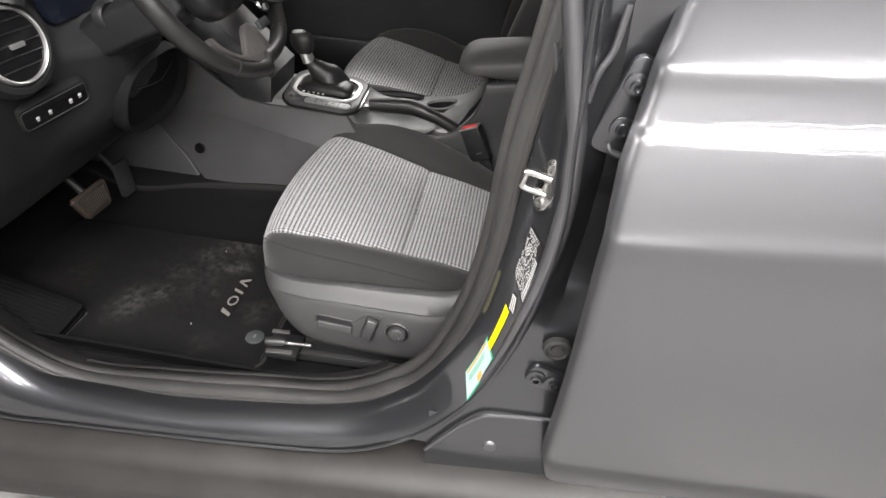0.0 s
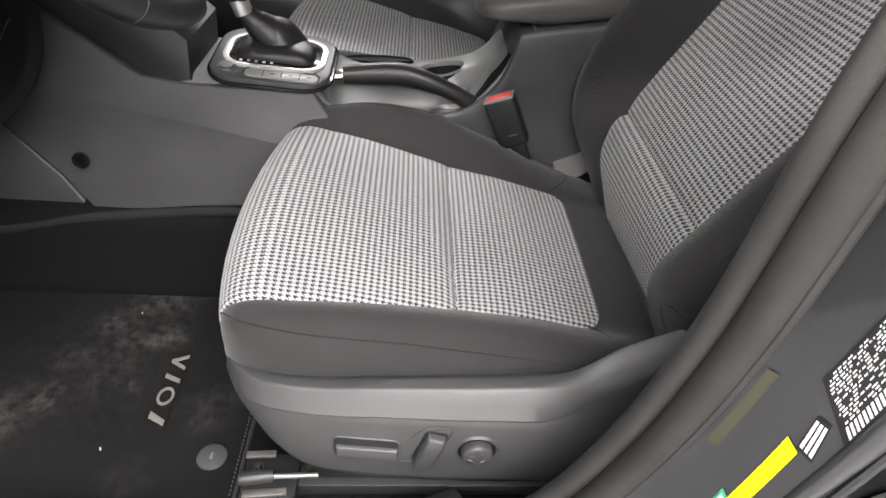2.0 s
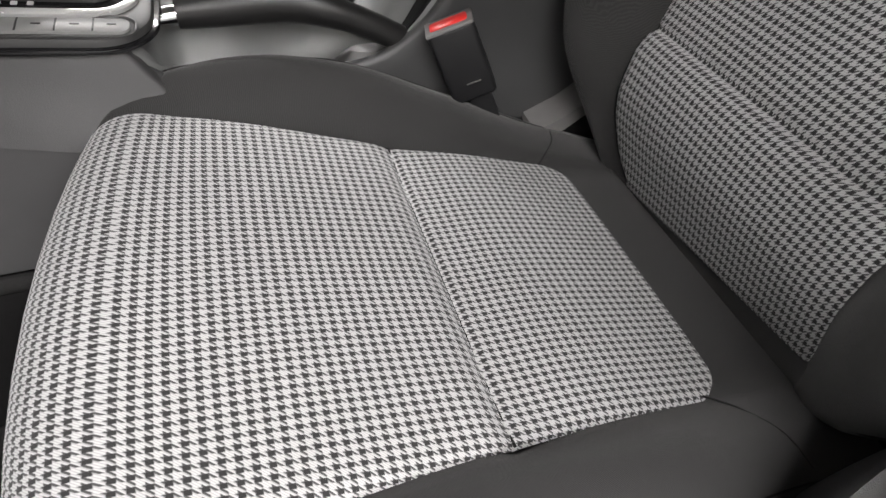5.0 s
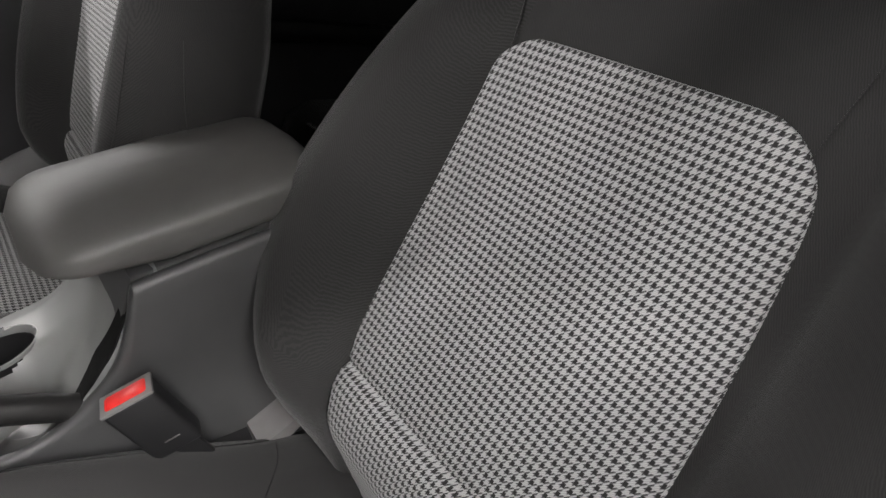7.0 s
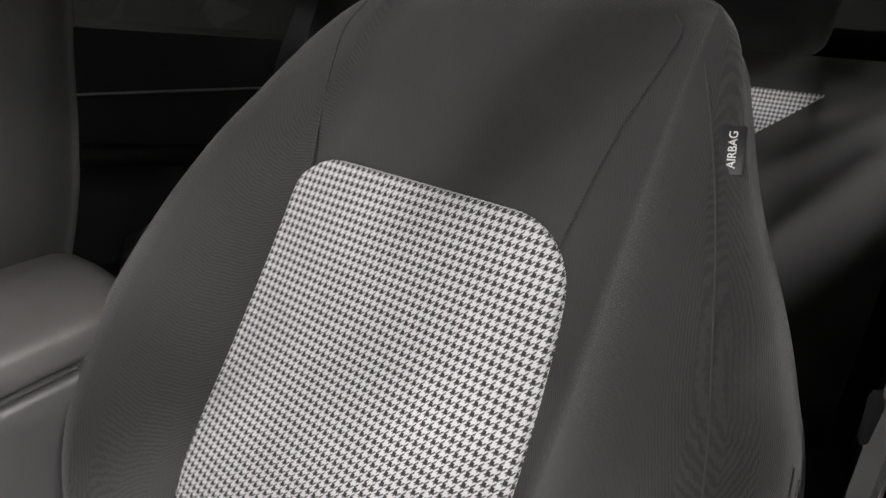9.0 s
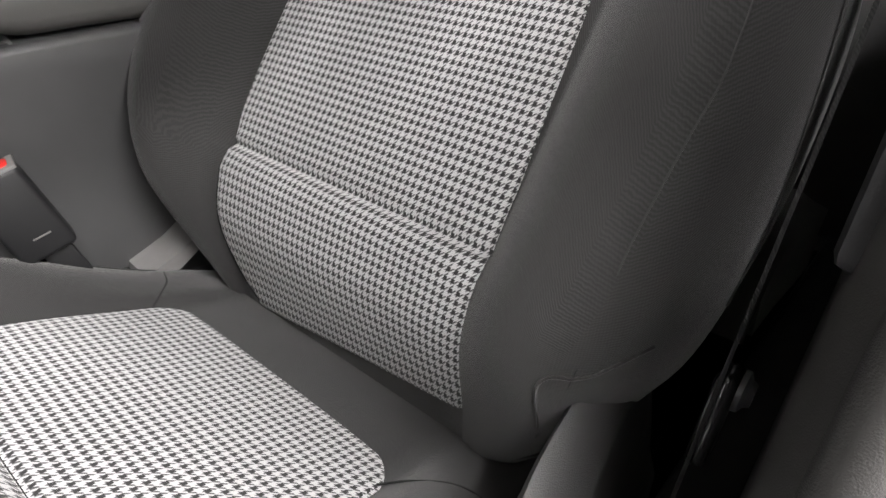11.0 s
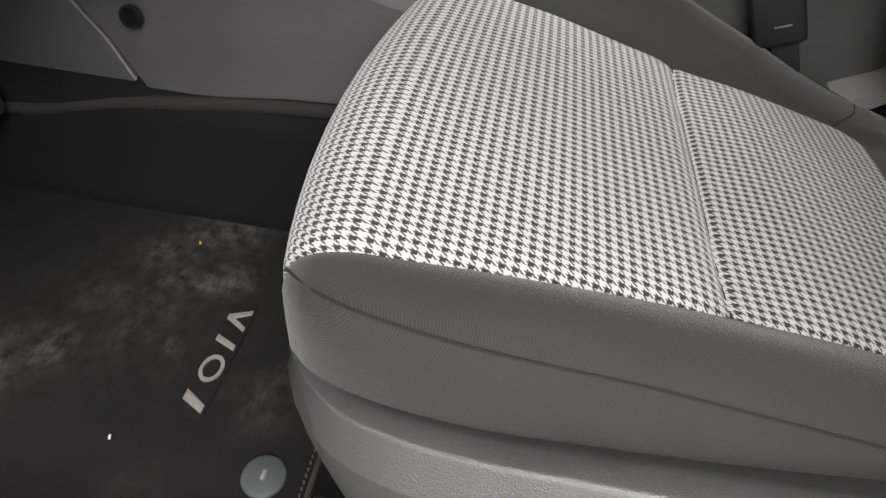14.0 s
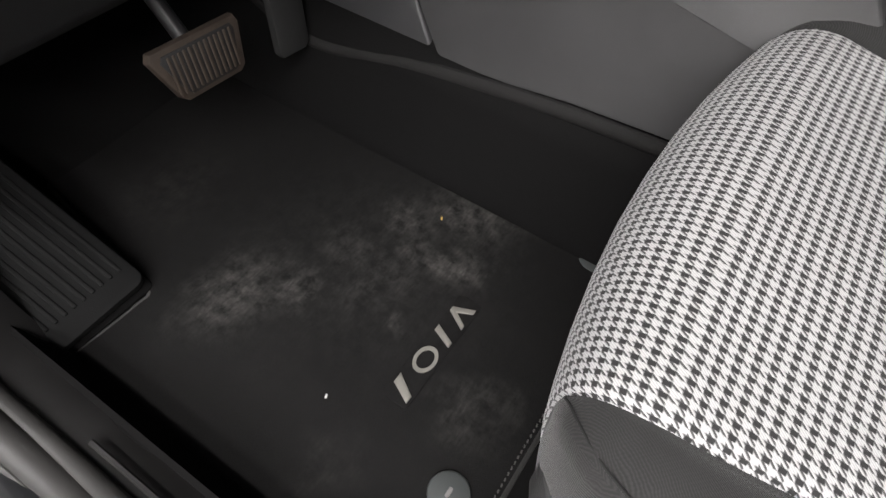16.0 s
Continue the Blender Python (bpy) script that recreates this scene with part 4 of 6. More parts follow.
def side_cover(hold, mirror):
    """Moulded valance beside the cushion: a soft rim, a groove below it, a flat face, and a hump over the recliner."""
    xs = (0.072, 0.09, 0.13, 0.20, 0.30, 0.42, 0.47, 0.515, 0.565, 0.62, 0.665, 0.70)
    zc = ease((0.072, 0.086, 0.102, 0.13, 0.163, 0.20, 0.24, 0.30, 0.42, 0.447, 0.462, 0.474, 0.49, 0.527, 0.565, 0.60, 0.64, 0.675, 0.70), (0.582, 0.5885, 0.594, 0.6025, 0.608, 0.6135, 0.6195, 0.6235, 0.631, 0.634, 0.638, 0.645, 0.655, 0.670, 0.686, 0.696, 0.688, 0.655, 0.62))
    yc = ease(xs, (0.352, 0.328, 0.302, 0.289, 0.286, 0.289, 0.300, 0.310, 0.314, 0.314, 0.312, 0.31))
    yf = ease(xs, (0.342, 0.312, 0.280, 0.2645, 0.259, 0.258, 0.259, 0.261, 0.264, 0.267, 0.272, 0.28))
    zb = ease((0.072, 0.10, 0.13, 0.16, 0.20, 0.30, 0.45, 0.58, 0.70), (0.552, 0.518, 0.488, 0.466, 0.458, 0.456, 0.458, 0.465, 0.50))
    edge_y = ease((0.36, 0.42, 0.484, 0.54, 0.60, 0.66, 0.70), (0.264, 0.271, 0.278, 0.285, 0.294, 0.299, 0.30))
    edge_z = ease((0.36, 0.42, 0.484, 0.54, 0.60, 0.64, 0.675, 0.70), (0.612, 0.615, 0.626, 0.648, 0.667, 0.666, 0.638, 0.60))
    rings = []
    for x in list(np.linspace(0.072, 0.13, 10)) + list(np.linspace(0.145, 0.70, 44)):
        c, f, z, b = yc(x), yf(x), zc(x), zb(x)
        k = max(0.0, min(1.0, (x - 0.405) / 0.085))
        k = k * k * (3 - 2 * k)
        rim = min(0.018 + 0.035 * max(0.0, x - 0.15), (z - b) * 0.35)
        ye, ze, mid = edge_y(x), edge_z(x), (z + b) / 2 - 0.01
        front = [(c + 0.03, z - 0.03), (c + 0.006, z - 0.005), (c, z - 0.0016), (c - 0.42 * (c - f), z - 0.0006), (c - 0.50 * (c - f), z - 0.0010), (c - 0.57 * (c - f), z - 0.0028), (c - 0.82 * (c - f), z - rim * 0.56),
                 (f - 0.0046, z - rim * 1.10), (f - 0.0040, z - rim * 1.20), (f + 0.0105, z - rim * 1.32), (f + 0.0040, z - rim * 1.54), (f, z - rim * 2.0),
                 (f - 0.001, mid), (f + 0.001, b + 0.028), (f + 0.008, b + 0.010), (f + 0.022, b), (f + 0.06, b - 0.004), (c + 0.06, z - 0.05)]
        hump = [(c + 0.008, z - 0.05), (c + 0.003, z - 0.006), (c, z), (c - 0.004, z - 0.001), (ye + 0.35 * (c - ye), ze + 0.35 * (z - ze) + 0.0012), (ye + 0.003, ze + 0.0032), (ye, ze),
                (ye - 0.0015, ze - 0.004), (ye - 0.003, ze - 0.010), (ye - 0.005, ze - 0.018), (ye - 0.008, ze - 0.030), (ye - 0.010, ze - 0.045),
                (f + 0.003, mid), (f + 0.001, b + 0.028), (f + 0.008, b + 0.010), (f + 0.022, b), (f + 0.05, b - 0.004), (c + 0.02, z - 0.09)]
        prof = [(p[0] + (q[0] - p[0]) * k, p[1] + (q[1] - p[1]) * k) for p, q in zip(front, hump)]
        rings.append([Vector((x, (2 * CY - y) if mirror else y, zz)) for y, zz in prof])
    return part("side_cover", loft(rings), SHIELD, hold, "grey-black grained plastic seat side cover", sharp=42)


def ring_frame(w, h, r, wide, m, height, n=6):
    """A thin raised frame round a rounded rectangle."""
    rows = [[m @ Vector((x, y, z)) for x, y in o] for o, z in ((rounded(w, h, r, n), 0), (rounded(w - 0.002, h - 0.002, r - 0.001, n), height), (rounded(w - 2 * wide + 0.002, h - 2 * wide + 0.002, r - wide, n), height), (rounded(w - 2 * wide, h - 2 * wide, r - wide, n), 0))]
    return loft(rows, True, False)


def controls(cover):
    face = ease((0.20, 0.25, 0.30, 0.42), (0.2633, 0.2600, 0.2579, 0.2569))
    out = lambda x, z: basis((x, face(x), z), (1, (face(x + 0.02) - face(x - 0.02)) / 0.04, 0), (0, 0, 1))
    part("switch_recess", ring_frame(0.074, 0.037, 0.009, 0.0028, out(0.234, 0.5345), 0.0009), SHIELD, cover)
    # Black plates put the shade of finger pocket and switch gap into colour.
    part("switch_pocket_shade", slab(rounded(0.0705, 0.0335, 0.007), 0.0006, out(0.234, 0.5345), 0.0002), BLACK, cover)
    wedge = ((0.0034, 0.0), (0.0032, 0.0034), (0.0024, 0.0046), (0.0010, 0.0052), (-0.0060, 0.0062), (-0.0118, 0.0070), (-0.0138, 0.0062), (-0.0144, 0.0))
    part("slide_switch", loft([[out(0.2352, 0.5350) @ Vector((x, v * k, w * (0.35 + 0.65 * k) if w > 0.001 else w)) for v, w in wedge] for x, k in ((-0.0330, 0.80), (-0.0322, 0.93), (-0.0305, 1.0), (0.0305, 1.0), (0.0322, 0.93), (0.0330, 0.80))]), KNOB, cover, sharp=40)
    tilt = out(0.302, 0.5435) @ Matrix.Rotation(radians(-16), 4, "Z")
    part("switch_gap_shade", slab(rounded(0.0255, 0.056, 0.006), 0.0005, tilt, 0.0002), BLACK, cover)
    crest = ((0.0250, 0.0), (0.0248, 0.0060), (0.0236, 0.0084), (0.0215, 0.0098), (0.0160, 0.0112), (0.0135, 0.0120), (-0.0215, 0.0128), (-0.0245, 0.0112), (-0.0255, 0.0))
    part("recline_switch", loft([[tilt @ Vector((x, v * (0.9 + 0.1 * k), w * k)) for v, w in crest] for x, k in ((-0.0105, 0.55), (-0.0098, 0.80), (-0.0080, 0.97), (-0.0066, 1.0), (0.0066, 1.0), (0.0080, 0.97), (0.0098, 0.80), (0.0105, 0.55))]), KNOB, cover, sharp=40)
    part("panel_outline", tube([Vector((x, face(x) + 0.0002, z)) for x, z in catmull([(0.272, 0.553), (0.279, 0.556), (0.287, 0.566), (0.295, 0.575), (0.305, 0.578), (0.318, 0.579), (0.3235, 0.577), (0.3245, 0.571), (0.318, 0.546), (0.311, 0.522), (0.304, 0.515), (0.29, 0.5145), (0.272, 0.5145)], 60)], 0.0007, 6), SHIELD, cover)
    m = out(0.3535, 0.5415)
    # Dull black disc draws the shade in the gap round the knob.
    part("knob_gap_shade", lathe([(0.0, 0.0002), (0.0215, 0.0004), (0.0218, 0.0)], m, 36), FOOT, cover)
    part("knob_ring", lathe([(0.0208, 0.0002), (0.0211, 0.0018), (0.0225, 0.0017), (0.0245, -0.0005)], m, 36), SHIELD, cover)
    knob = part("lumbar_knob", lathe([(0.0, 0.0112), (0.0125, 0.0108), (0.0152, 0.0098), (0.0167, 0.0078), (0.0172, 0.004), (0.0172, 0.0)], m, 40), KNOB, cover, "round four-way lumbar knob")
    for a in (45, 135, 225, 315):
        part("knob_dimple", lathe([(0.0, -0.0004), (0.0036, 0.0004), (0.0048, 0.0006), (0.0056, -0.0006)], m @ Matrix.Translation((0.0102 * math.cos(radians(a)), 0.0102 * math.sin(radians(a)), 0.0104)) @ Matrix.Rotation(radians(20), 4, Vector((-math.sin(radians(a)), math.cos(radians(a)), 0))), 14), KNOB, knob)


def seat(dx, dy, driver):
    where = "on the driver's side" if driver else "on the passenger side"
    hold = thing("driver_seat" if driver else "passenger_seat", "black cloth car seat with houndstooth panels " + where, "car seat", at=CAR @ Matrix.Translation((dx, dy, 0)))
    cushion = cushion_body(hold)
    us = list(np.linspace(0.0, 0.13, 22)) + list(np.linspace(0.137, 0.315, 26)) + list(np.linspace(0.319, 0.375, 29)) + list(np.linspace(0.381, 0.49, 18)) + list(np.linspace(0.495, 0.5299, 14))
    check_panel(hold, cushion_point, us, 0.2, "cushion_panel", "pale houndstooth cloth cushion panel")
    stitch(hold, [cushion_point(0.3394, q, 0.0012) for q in (-0.995, -0.9, -0.7, -0.4, 0.0, 0.4, 0.7, 0.9, 0.995)], "crease_seam", r=0.0012)
    hs = list(np.linspace(-0.136, -0.02, 26)) + list(np.linspace(-0.016, 0.016, 15)) + list(np.linspace(0.022, 0.30, 26)) + list(np.linspace(0.305, 0.3479, 18))
    back = back_body(hold)
    check_panel(hold, back_point, hs, 0.15, "back_panel", "black and white houndstooth cloth back panel")
    front = [Vector(p) for p in ((0.0672, 0.3640, 0.6255), (0.0715, 0.3570, 0.6350), (0.0795, 0.3477, 0.6413), (0.0972, 0.3323, 0.6490), (0.1221, 0.3228, 0.6510), (0.1607, 0.3177, 0.6485), (0.2068, 0.3168, 0.6443))]
    for s in (-1, 1):
        rear = [on_cushion(x, s * (HALF(x) + (WIDE(x) - HALF(x)) * f)) for x, f in ((0.266, 0.735), (0.325, 0.73), (0.391, 0.728), (0.472, 0.717), (0.525, 0.745), (0.552, 0.78))]
        lead = front if s < 0 else [on_cushion(x, HALF(x) + (WIDE(x) - HALF(x)) * f) for x, f in ((0.084, 0.55), (0.11, 0.74), (0.16, 0.79))]
        stitch(cushion, lead + rear)
        stitch(cushion, [on_cushion(0.497, s * 0.150), on_cushion(0.515, s * 0.17), on_cushion(0.535, s * 0.195), on_cushion(0.545, s * 0.22)])
    stitch(back, [on_back(h, y) for h, y in ((0.325, -0.114), (0.3458, -0.116), (0.3947, -0.1214), (0.4332, -0.1266), (0.4725, -0.1344), (0.505, -0.137), (0.522, -0.126))], material=CLOTH, r=0.0006)
    stitch(back, [on_back(h, y) for h, y in ((0.325, 0.148), (0.348, 0.153), (0.419, 0.170), (0.4765, 0.186), (0.512, 0.182))], material=CLOTH, r=0.0009)
    stitch(back, [on_back(h, y) + OUT * 0.0008 for h, y in ((-0.10, -0.226), (-0.0433, -0.2505), (0.0291, -0.2558), (0.0999, -0.261), (0.1397, -0.2637), (0.22, -0.256), (0.307, -0.2318), (0.3783, -0.2073), (0.4346, -0.1839), (0.48, -0.163))], material=PALE, r=0.0007)
    stitch(back, [on_back(h, back_wide(h, 1) * f) + OUT * 0.0008 for h, f in ((-0.10, 0.94), (-0.05, 0.925), (0.0, 0.91), (0.08, 0.905), (0.18, 0.915), (0.28, 0.93), (0.36, 0.94), (0.44, 0.95))], material=PALE, r=0.0006)
    stitch(back, [back_at(h, y, n) for h, y, n in ((0.25, -0.2900, 0.002), (0.174, -0.2985, -0.010), (0.0876, -0.3015, -0.036), (0.03, -0.2965, -0.052))], material=PALE, r=0.0007)
    if driver:
        stitch(back, [on_back(h, y) + OUT * 0.0010 for h, y in ((-0.0889, -0.2296), (-0.0617, -0.2336), (-0.0520, -0.2375), (-0.0478, -0.2430), (-0.0458, -0.2494))], material=CLOTH, r=0.0014)
        stitch(back, [on_back(h, y) + OUT * 0.0010 for h, y in ((-0.0458, -0.2494), (-0.0400, -0.257), (-0.0305, -0.2647), (-0.0106, -0.2779))], material=CLOTH, r=0.0013)
    cover = side_cover(hold, not driver)
    if driver:
        controls(cover)
    inner = part("inner_cover", loft([[Vector((x, y, z)) for y, z in ((0.80, 0.45), (0.80, 0.56), (0.835, 0.57), (0.835, 0.46))] for x in np.linspace(0.12, 0.62, 8)]), BLACK, hold)
    if not driver:
        inner.matrix_basis = Matrix.Translation((0, 0.56 * 2 - 1.635 + 0.28, 0))
    part("seat_pan", box((0.50, 0.47, 0.10), (0.37, CY, 0.50), 0.015), BLACK, hold)
    for y in (0.31, 0.80):
        r = part("seat_rail", box((0.60, 0.045, 0.022), (0.38, y, 0.405), 0.003, (0, -2, 0)), IRON, hold, "grey metal seat rail")
        part("rail_slide", box((0.46, 0.03, 0.03), (0.39, y, 0.43), 0.003), BLACK, r)
    # headrest on two bright posts
    for y in (-0.047, 0.093):
        a = back_at(0.558, y + 0.004, -0.056)
        part("headrest_guide", lathe([(0.0, 0.004), (0.012, 0.004), (0.0190, 0.002), (0.020, -0.003)], basis(a, (0, 1, 0), tuple(UP.cross(Vector((0, 1, 0))))), 24), BLACK, hold)
        part("headrest_post", tube([a - UP * 0.02, a + UP * 0.05, a + UP * 0.14], 0.0062, 14), SILVER, hold, "chrome headrest post")
    rings = []
    for k in np.linspace(0, 1, 14):
        e = max(0.02, math.sin(math.pi * k)) ** 0.35
        c = back_at(0.615 + 0.20 * k, 0.005, -0.03 + 0.012 * math.sin(k * 3))
        rings.append([c + Vector((0, 1, 0)) * 0.125 * e * math.copysign(abs(math.cos(a)) ** 0.6, math.cos(a)) + OUT * 0.055 * e * math.copysign(abs(math.sin(a)) ** 0.7, math.sin(a)) for a in np.linspace(0, 2 * math.pi, 33)[:-1]])
    part("headrest", loft(rings), CLOTH, hold, "charcoal cloth headrest", sharp=80)
    if not driver:
        turn = Matrix.Translation((0.60, 0, 0.62)) @ Matrix.Rotation(radians(-13), 4, "Y") @ Matrix.Translation((-0.60, 0, -0.62))
        for ob in hold.children:
            if ob.name.split(".")[0] in ("backrest", "back_panel", "headrest_guide", "headrest_post", "headrest"):
                ob.matrix_basis = turn
    if driver:
        m = basis(on_back(0.418, -0.202) + OUT * 0.004, (0.43, 0.22, 0.84), (-0.35, 0.9, -0.2))
        tag = part("airbag_tag", slab(rounded(0.032, 0.015, 0.002), 0.0014, m, 0.0005), BLACK, hold, "small black cloth tag with white lettering")
        text = bpy.data.curves.new("lettering", "FONT")
        text.body, text.size, text.align_x, text.align_y, text.extrude = "AIRBAG", 0.0070, "CENTER", "CENTER", 0.0003
        t = new("lettering", text)
        t.data.materials.append(WHITE)
        t.parent = tag
        t.matrix_basis = m @ Matrix.Translation((0, 0, 0.0019))
    return hold


driver_seat = seat(0, 0, True)
seat(-0.07, 0.735, False)

# slide lever under the cushion's front
lever = thing("seat_rail_bracket", "grey metal seat rail end with metal rod on the carpet", "seat rail")
part("rail_end", box((0.066, 0.060, 0.014), (0.116, 0.294, 0.413), 0.002), BLACK, lever)
part("bracket", tube([Vector((0.083, 0.2790, 0.436)), Vector((0.086, 0.2795, 0.436)), Vector((0.119, 0.2845, 0.436)), Vector((0.1225, 0.285, 0.436))], lambda f: 0.0085 if 0.02 < f < 0.98 else 0.0075, 16), IRON, lever, "grey round bracket")
part("upper_tab", box((0.036, 0.009, 0.004), (0.101, 0.3165, 0.429), 0.001, (0, 0, 4)), DULL, lever, "bent bright metal tab")
part("lower_tab", box((0.052, 0.010, 0.004), (0.113, 0.2705, 0.421), 0.001, (0, 0, 6)), DULL, lever, "bent bright metal tab")
part("bolt", lathe([(0.0, 0.009), (0.0035, 0.009), (0.0042, 0.004), (0.0075, 0.004), (0.008, 0.0)], Matrix.Translation((0.100, 0.302, 0.420)), 14), IRON, lever)
part("bar", tube([Vector((0.118, 0.2845, 0.434)), Vector((0.175, 0.2865, 0.436))], 0.0035, 10), DULL, lever, "grey metal rod")

# ---- rear bench ----
bench = thing("rear_bench", "dark cloth rear bench seat with houndstooth panels", "car seat", at=CAR @ Matrix.Translation((-0.15, 0, 0)))
part("bench_cushion", loft([[Vector((x, y, z + dz * (1 if 0.02 < (x - 1.12) else 0.3))) for y, dz in ((0.28, -0.12), (0.28, 0.0), (0.33, 0.02), (0.55, 0.0), (0.8, 0.015), (1.1, 0.015), (1.35, 0.0), (1.58, 0.02), (1.62, 0.0), (1.62, -0.12))] for x, z in ((1.10, 0.60), (1.12, 0.65), (1.16, 0.67), (1.3, 0.66), (1.5, 0.63), (1.62, 0.62))]), CLOTH, bench, sharp=80)
for y in (0.56, 1.34):
    part("bench_panel", sheet(lambda u, v: Vector((1.115 + u * 0.42, y + (v - 0.5) * 0.36, 0.658 + 0.016 * math.sin(min(1, u * 4) * 1.5) - 0.03 * u)), list(np.linspace(0, 1, 10)), list(np.linspace(0, 1, 8)), uv=lambda u, v: (u * 0.42, v * 0.36)), CHECK, bench)
part("bench_back", loft([[Vector((x + dx, y, z)) for y, dx in ((0.25, 0.02), (0.30, -0.02), (0.55, 0.0), (0.93, -0.02), (1.35, 0.0), (1.60, -0.02), (1.65, 0.02), (1.65, 0.12), (0.25, 0.12))] for x, z in ((1.56, 0.58), (1.60, 0.75), (1.68, 1.0), (1.74, 1.14), (1.77, 1.18))]), CLOTH, bench, sharp=80)
for y in (0.56, 1.34):
    part("bench_back_panel", sheet(lambda u, v: Vector((1.565 + u * 0.155, y + (v - 0.5) * 0.40, 0.66 + u * 0.46)), list(np.linspace(0, 1, 10)), list(np.linspace(0, 1, 8)), uv=lambda u, v: (u * 0.49, v * 0.40)), CHECK, bench)
    part("bench_headrest", box((0.09, 0.25, 0.15), (1.79, y, 1.25), 0.04, (0, 12, 0), 4), CLOTH, bench)

# ---- centre console ----
console = thing("centre_console", "charcoal plastic centre console with armrest box", "console")
lean = lambda z: 0.722 + (z - 0.49) * 0.285


def wall(outline, thickness=0.012, dy=0.0, flare=0.0):
    """An upright panel beside the seat, leaning outward as it rises; outline in x and z."""
    bm = bmesh.new()
    f = bm.faces.new([bm.verts.new((x, 0, z)) for x, z in outline])
    got = bmesh.ops.extrude_face_region(bm, geom=[f])
    far = [v for v in got["geom"] if isinstance(v, bmesh.types.BMVert)]
    for v in bm.verts:
        y = lean(v.co.z) + flare * max(0, v.co.x) + dy
        v.co.y = y + (thickness if v in far else 0)
    bmesh.ops.recalc_face_normals(bm, faces=bm.faces[:])
    rim = [e for e in bm.edges if all(v not in far for v in e.verts)]
    bmesh.ops.bevel(bm, geom=rim, offset=0.004, segments=2, affect="EDGES", profile=0.5)
    return bm


part("side_panel", wall([(-0.243, 0.49), (-0.08, 0.508), (0.2, 0.52), (0.45, 0.54), (0.45, 0.57), (0.32, 0.585), (0.22, 0.59), (0.155, 0.64), (0.125, 0.68), (0.11, 0.700), (-0.02, 0.700), (-0.08, 0.700), (-0.15, 0.708), (-0.22, 0.750), (-0.36, 0.824), (-0.48, 0.855), (-0.435, 0.70), (-0.356, 0.611), (-0.290, 0.5475)], 0.014, 0, 0.03), SIDE_SHADED, console, "large charcoal console side panel")
# Darker trim colour stands in for the dashboard's shade on this panel.
part("footwell_panel", wall([(-0.86, 0.56), (-0.62, 0.50), (-0.45, 0.455), (-0.248, 0.484), (-0.292, 0.5445), (-0.358, 0.608), (-0.438, 0.70), (-0.50, 0.84), (-0.86, 0.84)], 0.012, 0.003, 0.03), TRIM, console)
part("front_trim", wall([(-0.44, 0.86), (-0.34, 0.822), (-0.21, 0.748), (-0.145, 0.708), (-0.10, 0.700), (-0.075, 0.704), (-0.075, 0.76), (-0.30, 0.93), (-0.44, 0.98)], 0.16, 0.004), BLACK, console)
part("carpet_edge", tube([Vector((x, lean(z) + 0.03 * max(0, x) - 0.006, z - 0.004)) for x, z in catmull([(-0.84, 0.545), (-0.62, 0.500), (-0.45, 0.458), (-0.335, 0.472), (-0.243, 0.488), (-0.08, 0.506), (0.10, 0.514), (0.20, 0.518)], 60)], 0.007, 10, 1.4), CARPETLIP, console, "rolled edge of the tunnel carpet")
part("screw_cap", lathe([(0.0, -0.002), (0.0085, -0.002), (0.010, 0.0016), (0.0125, 0.0016), (0.0135, -0.002)], basis((-0.255, lean(0.578) - 0.0085, 0.578), (1, 0, 0), (0, 0.28, 0.96)), 24), GLOSS, console, "dark round screw cap")

# top deck from the shift panel to the armrest box
DECK = ease((-0.10, -0.05, 0.05, 0.115, 0.14, 0.20, 0.28, 0.34, 0.39, 0.43, 0.46), (0.712, 0.710, 0.706, 0.704, 0.690, 0.682, 0.684, 0.694, 0.716, 0.765, 0.81))


RIM = ease((0.095, 0.118, 0.15, 0.22, 0.298, 0.350, 0.389, 0.413, 0.427, 0.434, 0.446, 0.54), (0.697, 0.684, 0.664, 0.652, 0.650, 0.662, 0.690, 0.722, 0.765, 0.796, 0.802, 0.819))


def deck(u, v):
    """v 0 at the driver's edge, 1 at the passenger's; a hollow for the handbrake on the near side; v below 0 drops down the side."""
    step = max(0, min(1, (u - 0.1) / 0.15))
    w = max(v, 0.0)
    y = 0.787 + 0.035 * step + w * (0.190 - 0.035 * step + 0.024 * max(0.0, min(1.0, (u - 0.20) / 0.08)))
    z = DECK(u)
    hollow = max(0.0, min(1.0, (u - 0.118) / 0.02)) * max(0.0, min(1.0, (0.40 - u) / 0.05))
    dip = math.exp(-((w - 0.30) / 0.22) ** 4)
    edge = math.exp(-(w / 0.05) ** 2) + 0.6 * math.exp(-((1 - w) / 0.06) ** 2)
    near = max(0.0, 1 - w / 0.5)
    z -= hollow * (0.055 * dip + 0.020 * near) + 0.012 * edge * (1 - hollow * 0.5)
    if u > 0.12:
        k = max(0.0, min(1.0, (u - 0.12) / 0.03))
        y = max(y, y + (0.8435 - y) * k * max(0.0, 1 - w / 0.5)) if u < 0.38 else max(y, 0.8435 + 0.01 * w)
        f = max(0.0, 1 - w / 0.36) ** 1.5 * k
        z += min(0.0, RIM(u) - 0.007 - z) * f
    if v < 0:
        z += 0.3 * v
    return Vector((u, y, z))


CUP = (0.321, 0.948)


